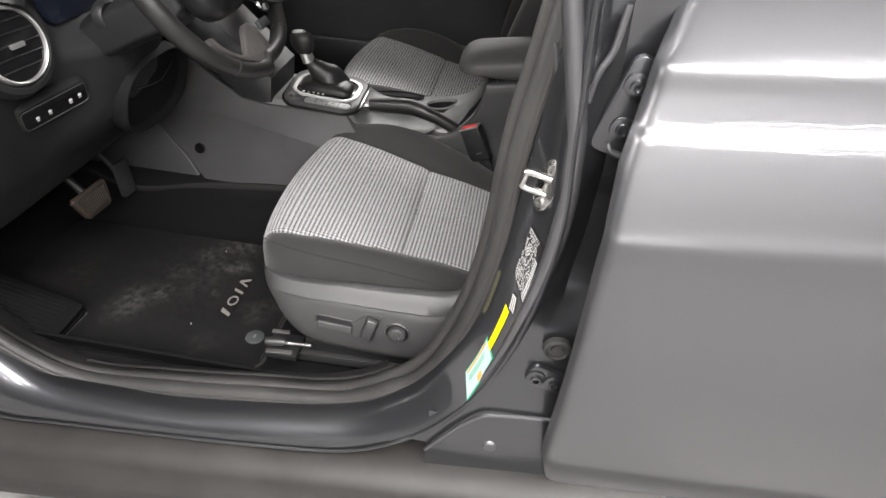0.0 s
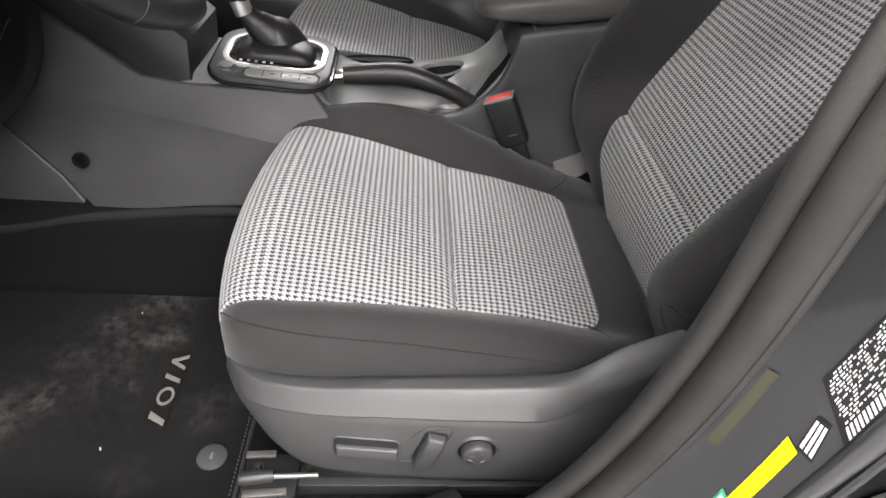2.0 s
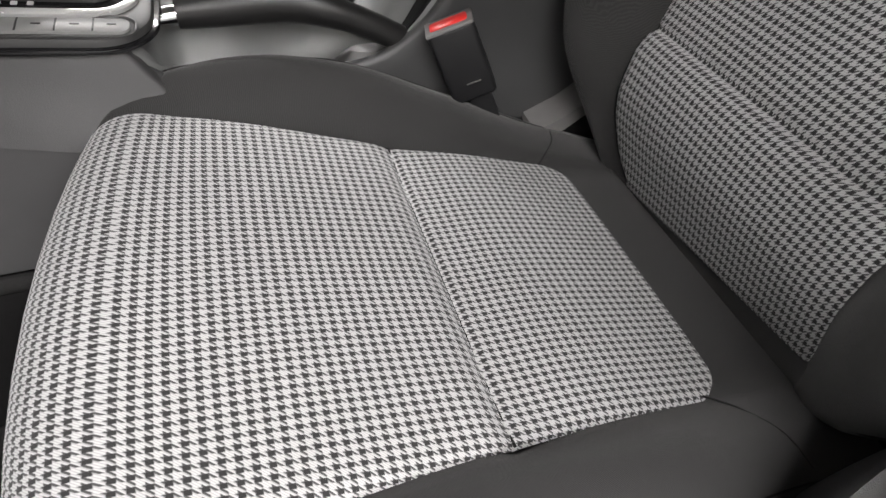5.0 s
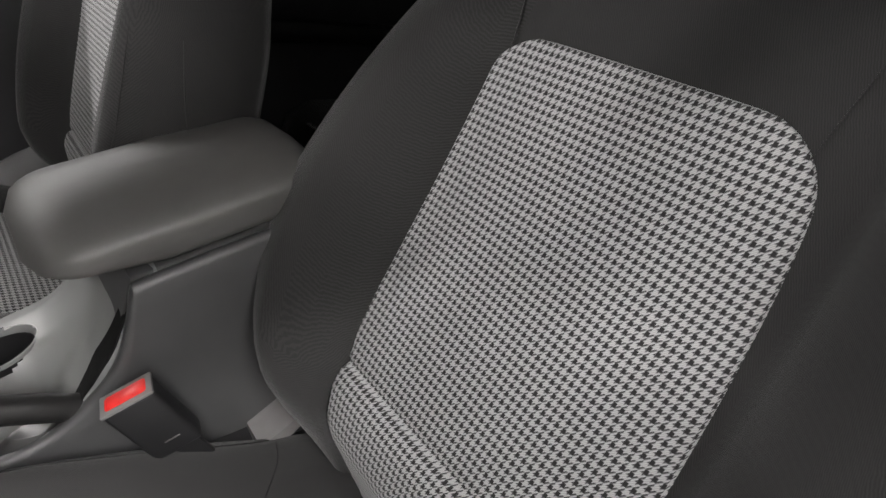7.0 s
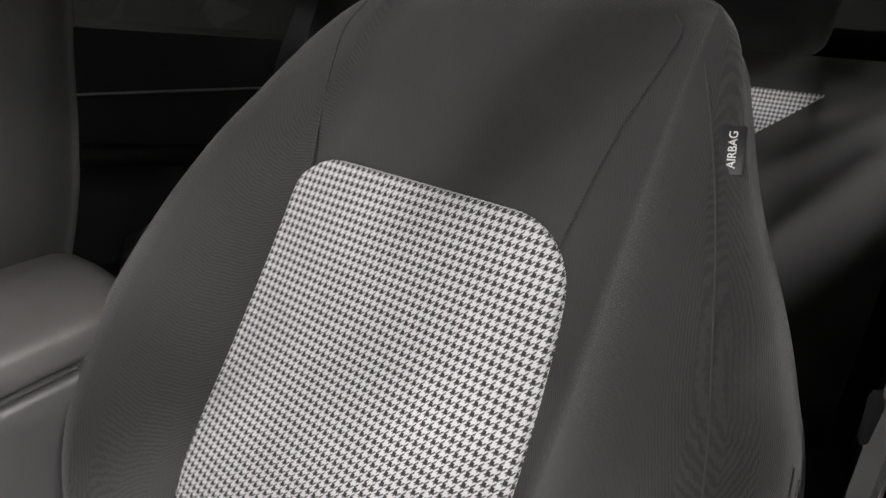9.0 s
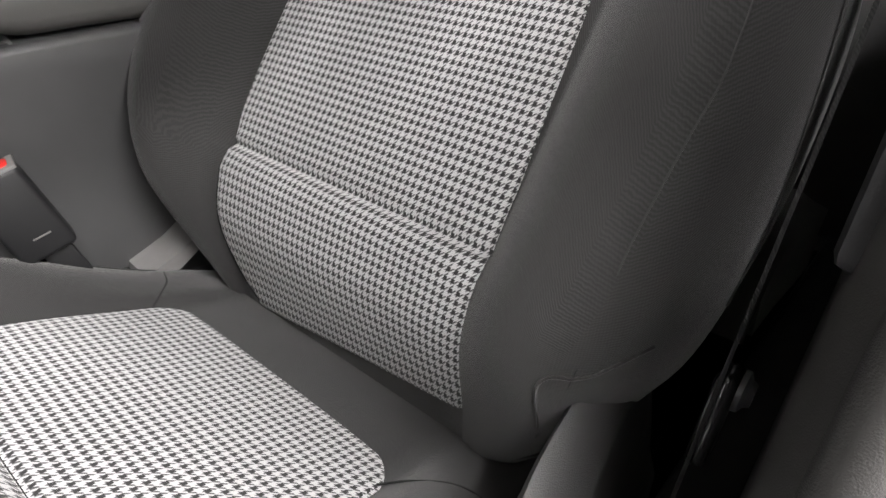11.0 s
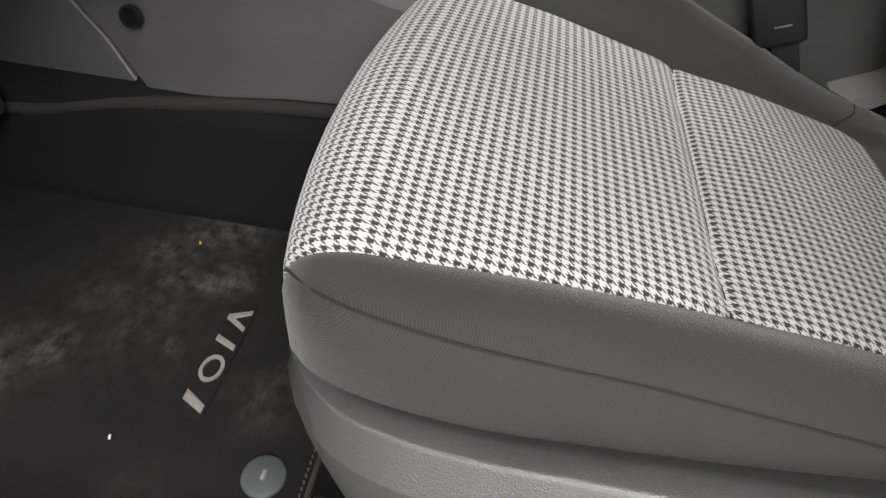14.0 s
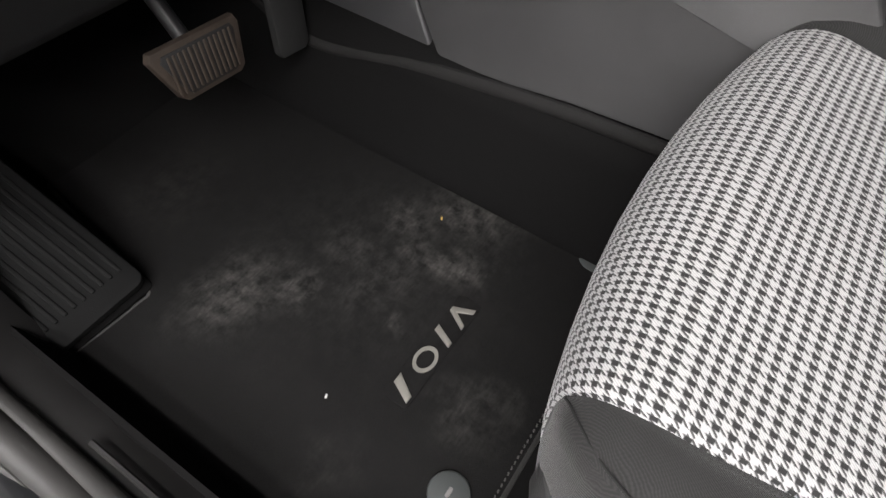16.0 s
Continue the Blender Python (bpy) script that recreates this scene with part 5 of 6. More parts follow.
def cup_deck():
    """The deck with an oval opening for the cup holder."""
    bm = sheet(deck, list(np.linspace(-0.10, 0.265, 40)) + list(np.linspace(0.27, 0.372, 40)) + list(np.linspace(0.378, 0.46, 12)), [-0.2, -0.15, -0.1, -0.05] + list(np.linspace(0, 0.4, 16)) + list(np.linspace(0.42, 0.84, 40)) + [0.88, 0.92, 0.96, 1.0])
    gone = [f for f in bm.faces if sum(((c - m) / r) ** 2 for c, m, r in zip(f.calc_center_median()[:2], CUP, (0.040, 0.030))) < 1]
    bmesh.ops.delete(bm, geom=gone, context="FACES")
    return bm


def rim_wall():
    """The console's driver-side wall: its rounded edge sweeps down from the armrest and on past the handbrake."""
    edge = catmull([(0.603, 0.830), (0.54, 0.819), (0.446, 0.802), (0.434, 0.796), (0.427, 0.765), (0.413, 0.722), (0.389, 0.690), (0.350, 0.662), (0.298, 0.650), (0.22, 0.652), (0.15, 0.664), (0.118, 0.684), (0.095, 0.697)], 70)
    rings = []
    for x, z in edge:
        y = 0.829 - 0.047 * max(0.0, min(1.0, (0.28 - x) / 0.17))
        rings.append([Vector((x, y + 0.002, 0.50)), Vector((x, y, z - 0.03)), Vector((x, y + 0.0006, z - 0.008)), Vector((x, y + 0.003, z - 0.0025)), Vector((x, y + 0.007, z)), Vector((x, y + 0.012, z - 0.001)), Vector((x + 0.002, y + 0.016, z - 0.006)), Vector((x + 0.004, y + 0.018, z - 0.03)), Vector((x + 0.004, y + 0.018, 0.5))])
    return loft(rings)


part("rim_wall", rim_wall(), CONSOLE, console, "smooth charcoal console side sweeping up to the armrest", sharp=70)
part("top_deck", cup_deck(), DECK_LIT, console, sharp=70)

# Dark sheet laid on the deck in place of a deep shaded slot.
part("brake_slot_shade", sheet(lambda u, v: deck(u, v) + Vector((-0.0014, 0, 0.0014)) * (1 if 0.105 < v < 0.225 else -1), list(np.linspace(0.33, 0.452, 30)), [0.10, 0.11, 0.14, 0.18, 0.22, 0.23]), FOOT, console, "dark strip standing in for the shaded slot behind the handbrake lever")


def cup_ring(k, drop):
    out = []
    for a in np.linspace(0, 2 * math.pi, 41)[:-1]:
        x, y = CUP[0] + 0.040 * k * math.cos(a), CUP[1] + 0.030 * k * math.sin(a)
        out.append(Vector((x, y, DECK(x) - drop)))
    return out


part("cup_rim", loft([cup_ring(k, d) for k, d in ((1.08, 0.004), (1.06, 0.0005), (1.01, -0.0004), (0.97, 0.002), (0.94, 0.008))], True, False), DECK_LIT, console)
part("cup_well", loft([cup_ring(k, d) for k, d in ((0.96, 0.006), (0.93, 0.03), (0.88, 0.075), (0.5, 0.078), (0.02, 0.078))], True, False), BLACK, console, "deep oval cup holder")
# Nearly flat oval; its dull black stands in for shade in an opening.
part("cup_slot_shade", loft([[Vector((0.205 + 0.062 * k * math.cos(a), 0.975 + 0.016 * k * math.sin(a), 0.6875 + d + 0.03 * math.cos(a) * 0.06)) for a in np.linspace(0, 2 * math.pi, 33)[:-1]] for k, d in ((1.05, -0.004), (1.02, 0.0008), (0.97, 0.0008), (0.94, -0.002), (0.2, -0.003))]), FOOT, console, "flat dark oval standing in for a shaded tray slot")

# armrest box and lid
BOX = [(0.395, 0.50), (0.395, 0.64), (0.405, 0.70), (0.425, 0.76), (0.437, 0.799), (0.60, 0.829), (0.61, 0.50)]


def armbox(outline, y0, y1):
    bm = bmesh.new()
    f = bm.faces.new([bm.verts.new((x, y0, z)) for x, z in outline])
    got = bmesh.ops.extrude_face_region(bm, geom=[f])
    far = [v for v in got["geom"] if isinstance(v, bmesh.types.BMVert)]
    for v in far:
        v.co.y = y1
    bmesh.ops.recalc_face_normals(bm, faces=bm.faces[:])
    bmesh.ops.bevel(bm, geom=[e for e in bm.edges if abs(e.verts[0].co.y - e.verts[1].co.y) < 1e-6], offset=0.008, segments=3, affect="EDGES", profile=0.5)
    return bm


part("armrest_box", armbox(BOX, 0.842, 1.03), CONSOLE, console, "charcoal box under the armrest", sharp=50)


def lid():
    rings = []
    for k in np.linspace(0, 1, 30):
        x = 0.362 + 0.278 * k
        nose = min(1.0, k / 0.16)
        e = math.sqrt(max(0.0, 1 - (1 - nose) ** 2)) * 0.96 + 0.04
        tail = min(1.0, (1 - k) / 0.20)
        e *= math.sqrt(max(0.0, 1 - (1 - tail) ** 2)) * 0.9 + 0.1
        zc, hz, hy = 0.830 + 0.17 * (x - 0.434), 0.025 * (0.35 + 0.65 * e), 0.098 * (0.45 + 0.55 * e)
        low = zc - hz if k > 0.13 else zc - hz * 0.8
        ring = []
        for a in np.linspace(0, 2 * math.pi, 37)[:-1]:
            cy, cz = math.copysign(abs(math.cos(a)) ** 0.45, math.cos(a)), math.copysign(abs(math.sin(a)) ** 0.6, math.sin(a))
            ring.append(Vector((x, 0.932 + hy * cy, zc + (hz if cz > 0 else 0.034 * (0.10 + 0.90 * min(1.0, k / 0.40))) * cz + 0.004 * (1 - cy * cy))))
        rings.append(ring)
    return loft(rings)


part("armrest_lid", lid(), ARMREST, console, "soft grey vinyl armrest lid", sharp=80)

# shift panel
mb = basis((0.022, 0.872, 0.716), (1, 0, -0.05), (0.02, 0.98, 0.12))
mo = mb @ Matrix.Translation((0.019, -0.009, 0))
bezel = part("shift_bezel", slab(rounded(0.188, 0.166, 0.044, 8), 0.012, mo, 0.005), BEZEL, console, "raised satin grey shift lever surround")
part("bezel_edge", slab(rounded(0.198, 0.176, 0.049, 8), 0.004, mo, 0.002), GLOSS, console)


def ring_plate(w, h, r, wide, m, height, n=8):
    outer, inner = rounded(w, h, r, n), rounded(w - 2 * wide, h - 2 * wide, max(0.003, r - wide), n)
    rows = [[m @ Vector((x, y, z)) for x, y in o] for o, z in ((outer, 0), (outer, height * 0.8), (rounded(w - 0.002, h - 0.002, r - 0.001, n), height), (rounded(w - 2 * wide + 0.002, h - 2 * wide + 0.002, max(0.003, r - wide), n), height), (inner, 0))]
    return loft(rows, True, False)


mr = mb @ Matrix.Translation((0.021, -0.004, 0.012))
part("chrome_ring", ring_plate(0.164, 0.112, 0.040, 0.0095, mr, 0.004), SILVER, bezel, "bright silver ring")
gate = part("gate_plate", slab(rounded(0.146, 0.094, 0.030, 6), 0.002, mr, 0.0005), GLOSS, bezel)
for k in range(5):
    part("gear_mark", slab(rounded(0.005, 0.006, 0.001, 2), 0.0004, mr @ Matrix.Translation((-0.050 + 0.012 * k, -0.037, 0.0021)), 0), WHITE, gate)
keys = mb @ Matrix.Translation((0.040, -0.074, 0.012))
tray = part("button_panel", slab(rounded(0.112, 0.022, 0.009, 6), 0.0025, keys, 0.001), SATINGREY, bezel, "light grey rounded button panel")
part("panel_rim", ring_plate(0.124, 0.034, 0.015, 0.003, keys, 0.002), BEZEL, bezel)
for k in (-1, 0, 1):
    part("button_gap", box((0.0014, 0.019, 0.0006), (0, 0, 0), 0.0001), BLACK, tray).matrix_basis = keys @ Matrix.Translation((k * 0.028, 0, 0.0026))
    part("button_sign", box((0.007, 0.0022, 0.0004), (0, 0, 0), 0.0001), BLACK, tray).matrix_basis = keys @ Matrix.Translation((k * 0.028 + 0.014, 0.001, 0.0026))
part("round_button", lathe([(0.0, 0.004), (0.010, 0.004), (0.011, 0.003), (0.0115, 0.001), (0.014, 0.002), (0.0155, 0.0)], mb @ Matrix.Translation((-0.046, -0.062, 0.012)), 26), BEZEL, bezel)

shifter = thing("shift_lever", "black leather automatic gear lever with silver collar", "gear lever")
boot_line = [Vector(p) for p in catmull([(0.050, 0.882, 0.728), (0.045, 0.880, 0.745), (0.030, 0.876, 0.758), (0.012, 0.870, 0.774), (0.000, 0.866, 0.791)], 18)]
part("gaiter", tube(boot_line, lambda f: 0.034 * (1 - f) ** 1.1 + 0.0135 + 0.0006 * math.sin(f * 20), 18, 0.75), LEATHER, shifter, "creased black leather gaiter")
part("gaiter_skirt", loft([[mr @ Vector((x * k, y * k, z)) for x, y in rounded(0.128, 0.068, 0.022)] for k, z in ((1.0, 0.002), (0.97, 0.008), (0.86, 0.014), (0.6, 0.019), (0.3, 0.021))]), LEATHER, shifter)
part("collar", tube([Vector((-0.001, 0.865, 0.788)), Vector((-0.005, 0.8645, 0.799)), Vector((-0.008, 0.864, 0.810))], 0.0150, 18, 0.85), SATIN, shifter, "satin silver collar")
part("knob", loft([[Vector((x + r * math.cos(a), 0.863 + 0.72 * r * math.sin(a), z + 0.15 * r * math.cos(a))) for a in np.linspace(0, 2 * math.pi, 25)[:-1]] for x, z, r in ((-0.008, 0.806, 0.013), (-0.009, 0.812, 0.020), (-0.012, 0.824, 0.0260), (-0.015, 0.838, 0.0275), (-0.019, 0.850, 0.025), (-0.022, 0.857, 0.017), (-0.023, 0.8595, 0.007))]), LEATHER, shifter)
part("knob_cap", loft([[Vector((x + r * math.cos(a), 0.863 + 0.7 * r * math.sin(a), z + 0.1 * r * math.cos(a))) for a in np.linspace(0, 2 * math.pi, 21)[:-1]] for x, z, r in ((-0.020, 0.854, 0.0195), (-0.022, 0.8600, 0.015), (-0.0225, 0.8615, 0.008))]), SATIN, shifter)

brake = thing("handbrake_lever", "black leather handbrake lever with silver button", "handbrake")
line = [Vector(p) for p in catmull([(0.152, 0.855, 0.702), (0.19, 0.857, 0.705), (0.23, 0.858, 0.708), (0.262, 0.856, 0.708), (0.295, 0.850, 0.702), (0.335, 0.848, 0.688), (0.38, 0.850, 0.664), (0.41, 0.852, 0.64)], 44)]
part("grip", tube(line, lambda f: 0.0140 + 0.0045 * math.sin(min(1, f * 1.5) * 3.14) - 0.001 * f, 18, 1.1), LEATHER, brake)
part("button", tube([Vector((0.136, 0.8555, 0.698)), Vector((0.146, 0.8565, 0.699)), Vector((0.154, 0.857, 0.700))], 0.0098, 16), CHROME, brake, "silver push button")
part("brake_gaiter", loft([[Vector((0.345 + r * math.cos(a), 0.85 + 0.35 * r * math.sin(a), z)) for a in np.linspace(0, 2 * math.pi, 21)[:-1]] for r, z in ((0.06, 0.63), (0.05, 0.645), (0.03, 0.66))]), LEATHER, brake)

# seat belt buckle
buckle = thing("belt_buckle", "black seat belt buckle with red release button", "seat belt buckle")
top, low = Vector((0.409, 0.802, 0.705)), Vector((0.448, 0.798, 0.626))
axis = (top - low).normalized()
wide = Vector((0.041, -0.011, 0.030))
wide = (wide - axis * wide.dot(axis)).normalized()
mk = basis(low, tuple(wide), tuple(axis))
long = (top - low).length
part("housing", box((0.050, long, 0.026), (0, 0, 0), 0.005, None, 3), BLACK, buckle).matrix_basis = mk @ Matrix.Translation((0, long / 2, 0))
part("red_button", box((0.042, 0.008, 0.019), (0, 0, 0), 0.004), RED, buckle, "red release button").matrix_basis = mk @ Matrix.Translation((0, long - 0.001, 0.0))
part("button_surround", box((0.051, 0.004, 0.027), (0, 0, 0), 0.0018), PALEGREY, buckle).matrix_basis = mk @ Matrix.Translation((0, long - 0.0005, 0))
part("pressed_mark", box((0.016, 0.0016, 0.001), (0, 0, 0), 0.0003), DULL, buckle).matrix_basis = mk @ Matrix.Translation((0.004, 0.022, 0.0134))
part("stalk", box((0.026, 0.06, 0.008), (0, 0, 0), 0.002), BLACK, buckle).matrix_basis = mk @ Matrix.Translation((0.004, -0.025, 0))
part("hinge_bracket", loft([[Vector((x, y, z)) for y, z in ((0.79, zz - 0.02), (0.79, zz), (0.83, zz + 0.004), (0.83, zz - 0.02))] for x, zz in ((0.53, 0.572), (0.55, 0.582), (0.57, 0.592), (0.60, 0.615), (0.63, 0.645))]), PALEGREY, driver_seat, "grey plastic recliner bracket")

# ---- dashboard ----
dash = thing("dashboard", "charcoal plastic dashboard with round air vent", "dashboard")


def dash_face(u, v):
    """The face before the driver, hollowed round the column; v rises from the knees to the brow."""
    y = u
    x = float(np.interp(v, (0, 0.12, 0.3, 0.55, 0.7, 0.85, 1.0), (-0.56, -0.415, -0.375, -0.335, -0.315, -0.33, -0.42)))
    z = float(np.interp(v, (0, 0.12, 0.3, 0.55, 0.7, 0.85, 1.0), (0.60, 0.615, 0.70, 0.85, 0.93, 1.04, 1.10)))
    brow = math.exp(-((v - 0.66) / 0.03) ** 2)
    x += 0.085 * math.exp(-((y - 0.585) / 0.15) ** 4) * math.exp(-((z - 0.83) / 0.12) ** 4)
    return Vector((x + 0.010 * brow - 0.02 * math.exp(-((y - 0.2) / 0.06) ** 2), y, z))


part("face", sheet(dash_face, list(np.linspace(0.20, 1.66, 34)), list(np.linspace(0, 1, 40)), thick=0.012), DASH, dash, sharp=70)
part("top_pad", sheet(lambda u, v: Vector((-0.42 - u * 0.42, v, 1.10 - 0.03 * u)), [0, 0.25, 0.5, 0.75, 1.0], list(np.linspace(0.2, 1.66, 12)), thick=0.012), DASH, dash)
part("under_tray", sheet(lambda u, v: Vector((-0.56 - u * 0.36, v, 0.60 + 0.03 * u)), [0, 0.5, 1.0], list(np.linspace(0.2, 0.75, 6)), thick=0.008), BLACK, dash)
part("side_cap", box((0.30, 0.02, 0.42), (-0.48, 0.195, 0.87), 0.02, (0, 8, 0)), DASH, dash)
mv = basis((-0.300, 0.335, 0.962), (0.12, 0.99, 0), (-0.15, 0.02, 0.99))
vent = part("air_vent", lathe([(0.0, -0.02), (0.053, -0.02), (0.0545, 0.004)], mv, 40), GLOSS, dash, "round air vent with silver ring")
part("vent_ring", lathe([(0.054, 0.002), (0.0550, 0.009), (0.0570, 0.0105), (0.0595, 0.008), (0.061, -0.002)], mv, 48), SATIN, vent)
part("vent_bezel", lathe([(0.061, 0.0), (0.066, 0.006), (0.075, 0.004), (0.083, -0.012)], mv, 48), DASH, vent)
for k in range(5):
    d = -0.036 + 0.018 * k
    part("vent_slat", box((2 * math.sqrt(0.053 ** 2 - d * d), 0.010, 0.0022), (0, 0, 0), 0.0008), BLACK, vent).matrix_basis = mv @ Matrix.Translation((0, d, 0.001)) @ Matrix.Rotation(radians(60), 4, "X")
part("vent_tab", box((0.028, 0.008, 0.006), (0, 0, 0), 0.002), SATIN, vent).matrix_basis = mv @ Matrix.Translation((0.004, 0.0, 0.008))
mp = basis((-0.3095, 0.3915, 0.8355), (0.0457, 0.1046, 0.021), (0.019, 0.009, 0.0435))
panel = part("switch_panel", slab(rounded(0.124, 0.042, 0.008), 0.004, mp, 0.0015), GLOSS, dash, "gloss black switch panel with white symbols")
part("panel_edge", ring_plate(0.126, 0.044, 0.009, 0.0014, mp @ Matrix.Translation((0, 0, 0.003)), 0.0018), BEZEL, panel)
part("panel_back", slab(rounded(0.132, 0.050, 0.010), 0.022, mp @ Matrix.Translation((0, 0, -0.022)), 0.002), DASH, panel)
for k, (a, b) in enumerate(((-0.037, -0.003), (-0.013, -0.002), (0.028, -0.002), (0.047, 0.0))):
    part("button_symbol", lathe([(0.0, 0.0006), (0.0034, 0.0006), (0.0036, 0.0)], mp @ Matrix.Translation((a, b, 0.004)), 8), WHITE, panel)
    part("button_symbol", box((0.006, 0.0016, 0.0006), (0, 0, 0), 0), WHITE, panel).matrix_basis = mp @ Matrix.Translation((a, b - 0.006, 0.0042))
cluster = part("instrument_display", slab(rounded(0.24, 0.09, 0.02), 0.01, basis((-0.318, 0.55, 1.005), (0, 1, 0), (-0.25, 0, 0.96)), 0.003), SCREEN, dash, "dark instrument display")
part("display_line", box((0.05, 0.0012, 0.0006), (0, 0, 0), 0), ICE, cluster).matrix_basis = basis((-0.3045, 0.497, 0.984), (0, 1, 0), (-0.25, 0, 0.96))
for k in range(3):
    part("display_mark", box((0.007, 0.006, 0.0006), (0, 0, 0), 0), WHITE, cluster).matrix_basis = basis((-0.3025, 0.490 + 0.010 * k, 0.974), (0, 1, 0), (-0.25, 0, 0.96))
part("cluster_hood", tube([Vector(p) for p in catmull([(-0.30, 0.36, 1.02), (-0.30, 0.40, 1.09), (-0.30, 0.56, 1.11), (-0.30, 0.72, 1.09), (-0.30, 0.75, 1.0)], 30)], 0.022, 10), DASH, dash)
mi = basis((-0.235, 0.506, 0.967), (0.25, 0.96, 0), (-0.2, 0.05, 0.97))
part("start_knob", lathe([(0.0, 0.012), (0.016, 0.012), (0.018, 0.010), (0.019, 0.002), (0.025, 0.004), (0.028, 0.0), (0.030, -0.015)], mi, 30), BLACK, dash, "round black knob in a ring")

# ---- steering wheel and column ----
WC = Vector((-0.076, 0.56, 1.049))
WD = Vector((math.sin(WTIP), 0, -math.cos(WTIP)))
WN = Vector((math.cos(WTIP), 0, math.sin(WTIP)))
wheel = thing("steering_wheel", "black leather steering wheel with silver spokes", "steering wheel")


def rim_at(a, r=0.187):
    flat = 0.012 * math.exp(-(a / 0.42) ** 2)
    return WC + (r - flat) * (math.cos(a) * WD + math.sin(a) * Vector((0, 1, 0)))


rings = []
for k in range(72):
    a = 2 * math.pi * k / 72
    c = rim_at(a)
    o = (c - WC).normalized()
    fat = 1 + 0.12 * math.exp(-((abs(((a + math.pi) % (2 * math.pi)) - math.pi) - 1.5) / 0.3) ** 2)
    rings.append([c + o * 0.0145 * fat * math.cos(b) + WN * 0.0185 * math.sin(b) for b in np.linspace(0, 2 * math.pi, 15)[:-1]])
rings.append(rings[0])
part("rim", loft(rings, True, False), LEATHER, wheel, "black leather rim", sharp=80)
for a in (-0.62, 0.62):
    c, o = rim_at(a), (rim_at(a) - WC).normalized()
    part("rim_seam", tube([c + o * 0.0152 * math.cos(b) + WN * 0.0192 * math.sin(b) for b in np.linspace(-0.6, 3.7, 20)], 0.0009, 6), PALE, wheel)
part("airbag_pad", loft([[WC + WD * (0.015 + y * s) + Vector((0, 1, 0)) * x * s + WN * z for x, y in rounded(0.15, 0.13, 0.05, 8)] for s, z in ((0.9, -0.03), (1.0, -0.01), (0.98, 0.004), (0.9, 0.014), (0.6, 0.022), (0.2, 0.025))]), BLACK, wheel, "black centre pad")
for sgn in (-1, 1):
    line = [WC + WD * d + Vector((0, y, 0)) + WN * z for d, y, z in (((0.05, 0.05, 0.006), (0.075, 0.09, 0.004), (0.09, 0.13, 0.0), (0.10, 0.165, 0.0)) if sgn > 0 else ((-0.01, -0.07, 0.006), (-0.02, -0.10, 0.004), (-0.03, -0.14, 0.0), (-0.035, -0.178, 0.0)))]
    part("side_spoke", tube([Vector(p) for p in catmull(line, 14)], 0.024, 10, 0.4), GLOSS, wheel)
    at = WC + (WD * 0.092 + Vector((0, 0.088, 0)) if sgn > 0 else WD * -0.02 + Vector((0, -0.115, 0))) + WN * 0.010
    mw = basis(tuple(at), (0, 1, 0), tuple(-WD))
    b = part("spoke_button", lathe([(0.0, 0.006), (0.012, 0.006), (0.014, 0.004), (0.0155, 0.006), (0.017, 0.0)], mw, 24), BLACK, wheel)
    part("button_ring", lathe([(0.0145, 0.0065), (0.0165, 0.0075), (0.018, 0.002)], mw, 28), CHROME, b)
    part("spoke_switch", box((0.040, 0.018, 0.010), (0, 0, 0), 0.003), BUTTONGREY, wheel).matrix_basis = mw @ Matrix.Translation((-0.035 * sgn, -0.030, 0.0))
# the lower spoke: a broad blade beside a slim strand that meets it at the rim; the wheel stands a little turned
SPOKE = catmull([(0.092, -0.122), (0.119, -0.112), (0.147, -0.080), (0.162, -0.054), (0.179, -0.012), (0.183, 0.015), (0.176, 0.034), (0.150, 0.033), (0.122, 0.026), (0.106, 0.010), (0.110, -0.012), (0.130, -0.036), (0.146, -0.058), (0.137, -0.080), (0.114, -0.104), (0.094, -0.114)], 64)
part("lower_spoke", slab([(-y, d) for d, y in SPOKE], 0.012, basis(tuple(WC - WN * 0.004), (0, -1, 0), tuple(WD)), 0.003), SPOKEGREY, wheel, "satin silver lower spoke")
column = thing("steering_column", "black plastic steering column shroud with tilt lever", "steering column")
part("shroud", loft([[WC - WN * d + WD * (0.03 + 0.35 * y * s) + Vector((0, x * s, 0)) + WD * off for x, y in rounded(0.19, 0.30, 0.07, 6)] for d, s, off in ((0.035, 0.6, -0.02), (0.06, 0.75, -0.02), (0.10, 0.82, -0.02), (0.16, 0.82, -0.03), (0.34, 0.78, -0.05))]), BLACK, column, sharp=70)
kl = Vector((-0.262, 0.625, 0.782))
mo = basis(kl, (0, 1, -0.02), (0.22, 0, 0.97))
oval = [(0.118 * math.copysign(abs(math.cos(a)) ** 0.75, math.cos(a)), 0.078 * math.copysign(abs(math.sin(a)) ** 0.75, math.sin(a))) for a in np.linspace(0, 2 * math.pi, 49)[:-1]]
# Shallow dish; dull black stands in for the shade of a deeper pocket.
part("column_pocket", loft([[mo @ Vector((x * k, y * k, z)) for x, y in oval] for k, z in ((1.06, -0.02), (1.05, 0.006), (1.02, 0.010), (0.98, 0.008), (0.95, -0.004), (0.90, -0.008), (0.3, -0.006))]), FOOT, column, "oval pocket under the wheel, its shade in dull black", sharp=60)
part("tilt_lever", tube([mo @ Vector(p) for p in ((-0.085, 0.030, 0.004), (-0.03, 0.022, 0.008), (0.0, 0.022, 0.012), (0.04, 0.048, 0.012))], 0.0034, 10, 0.7), GLOSS, column)

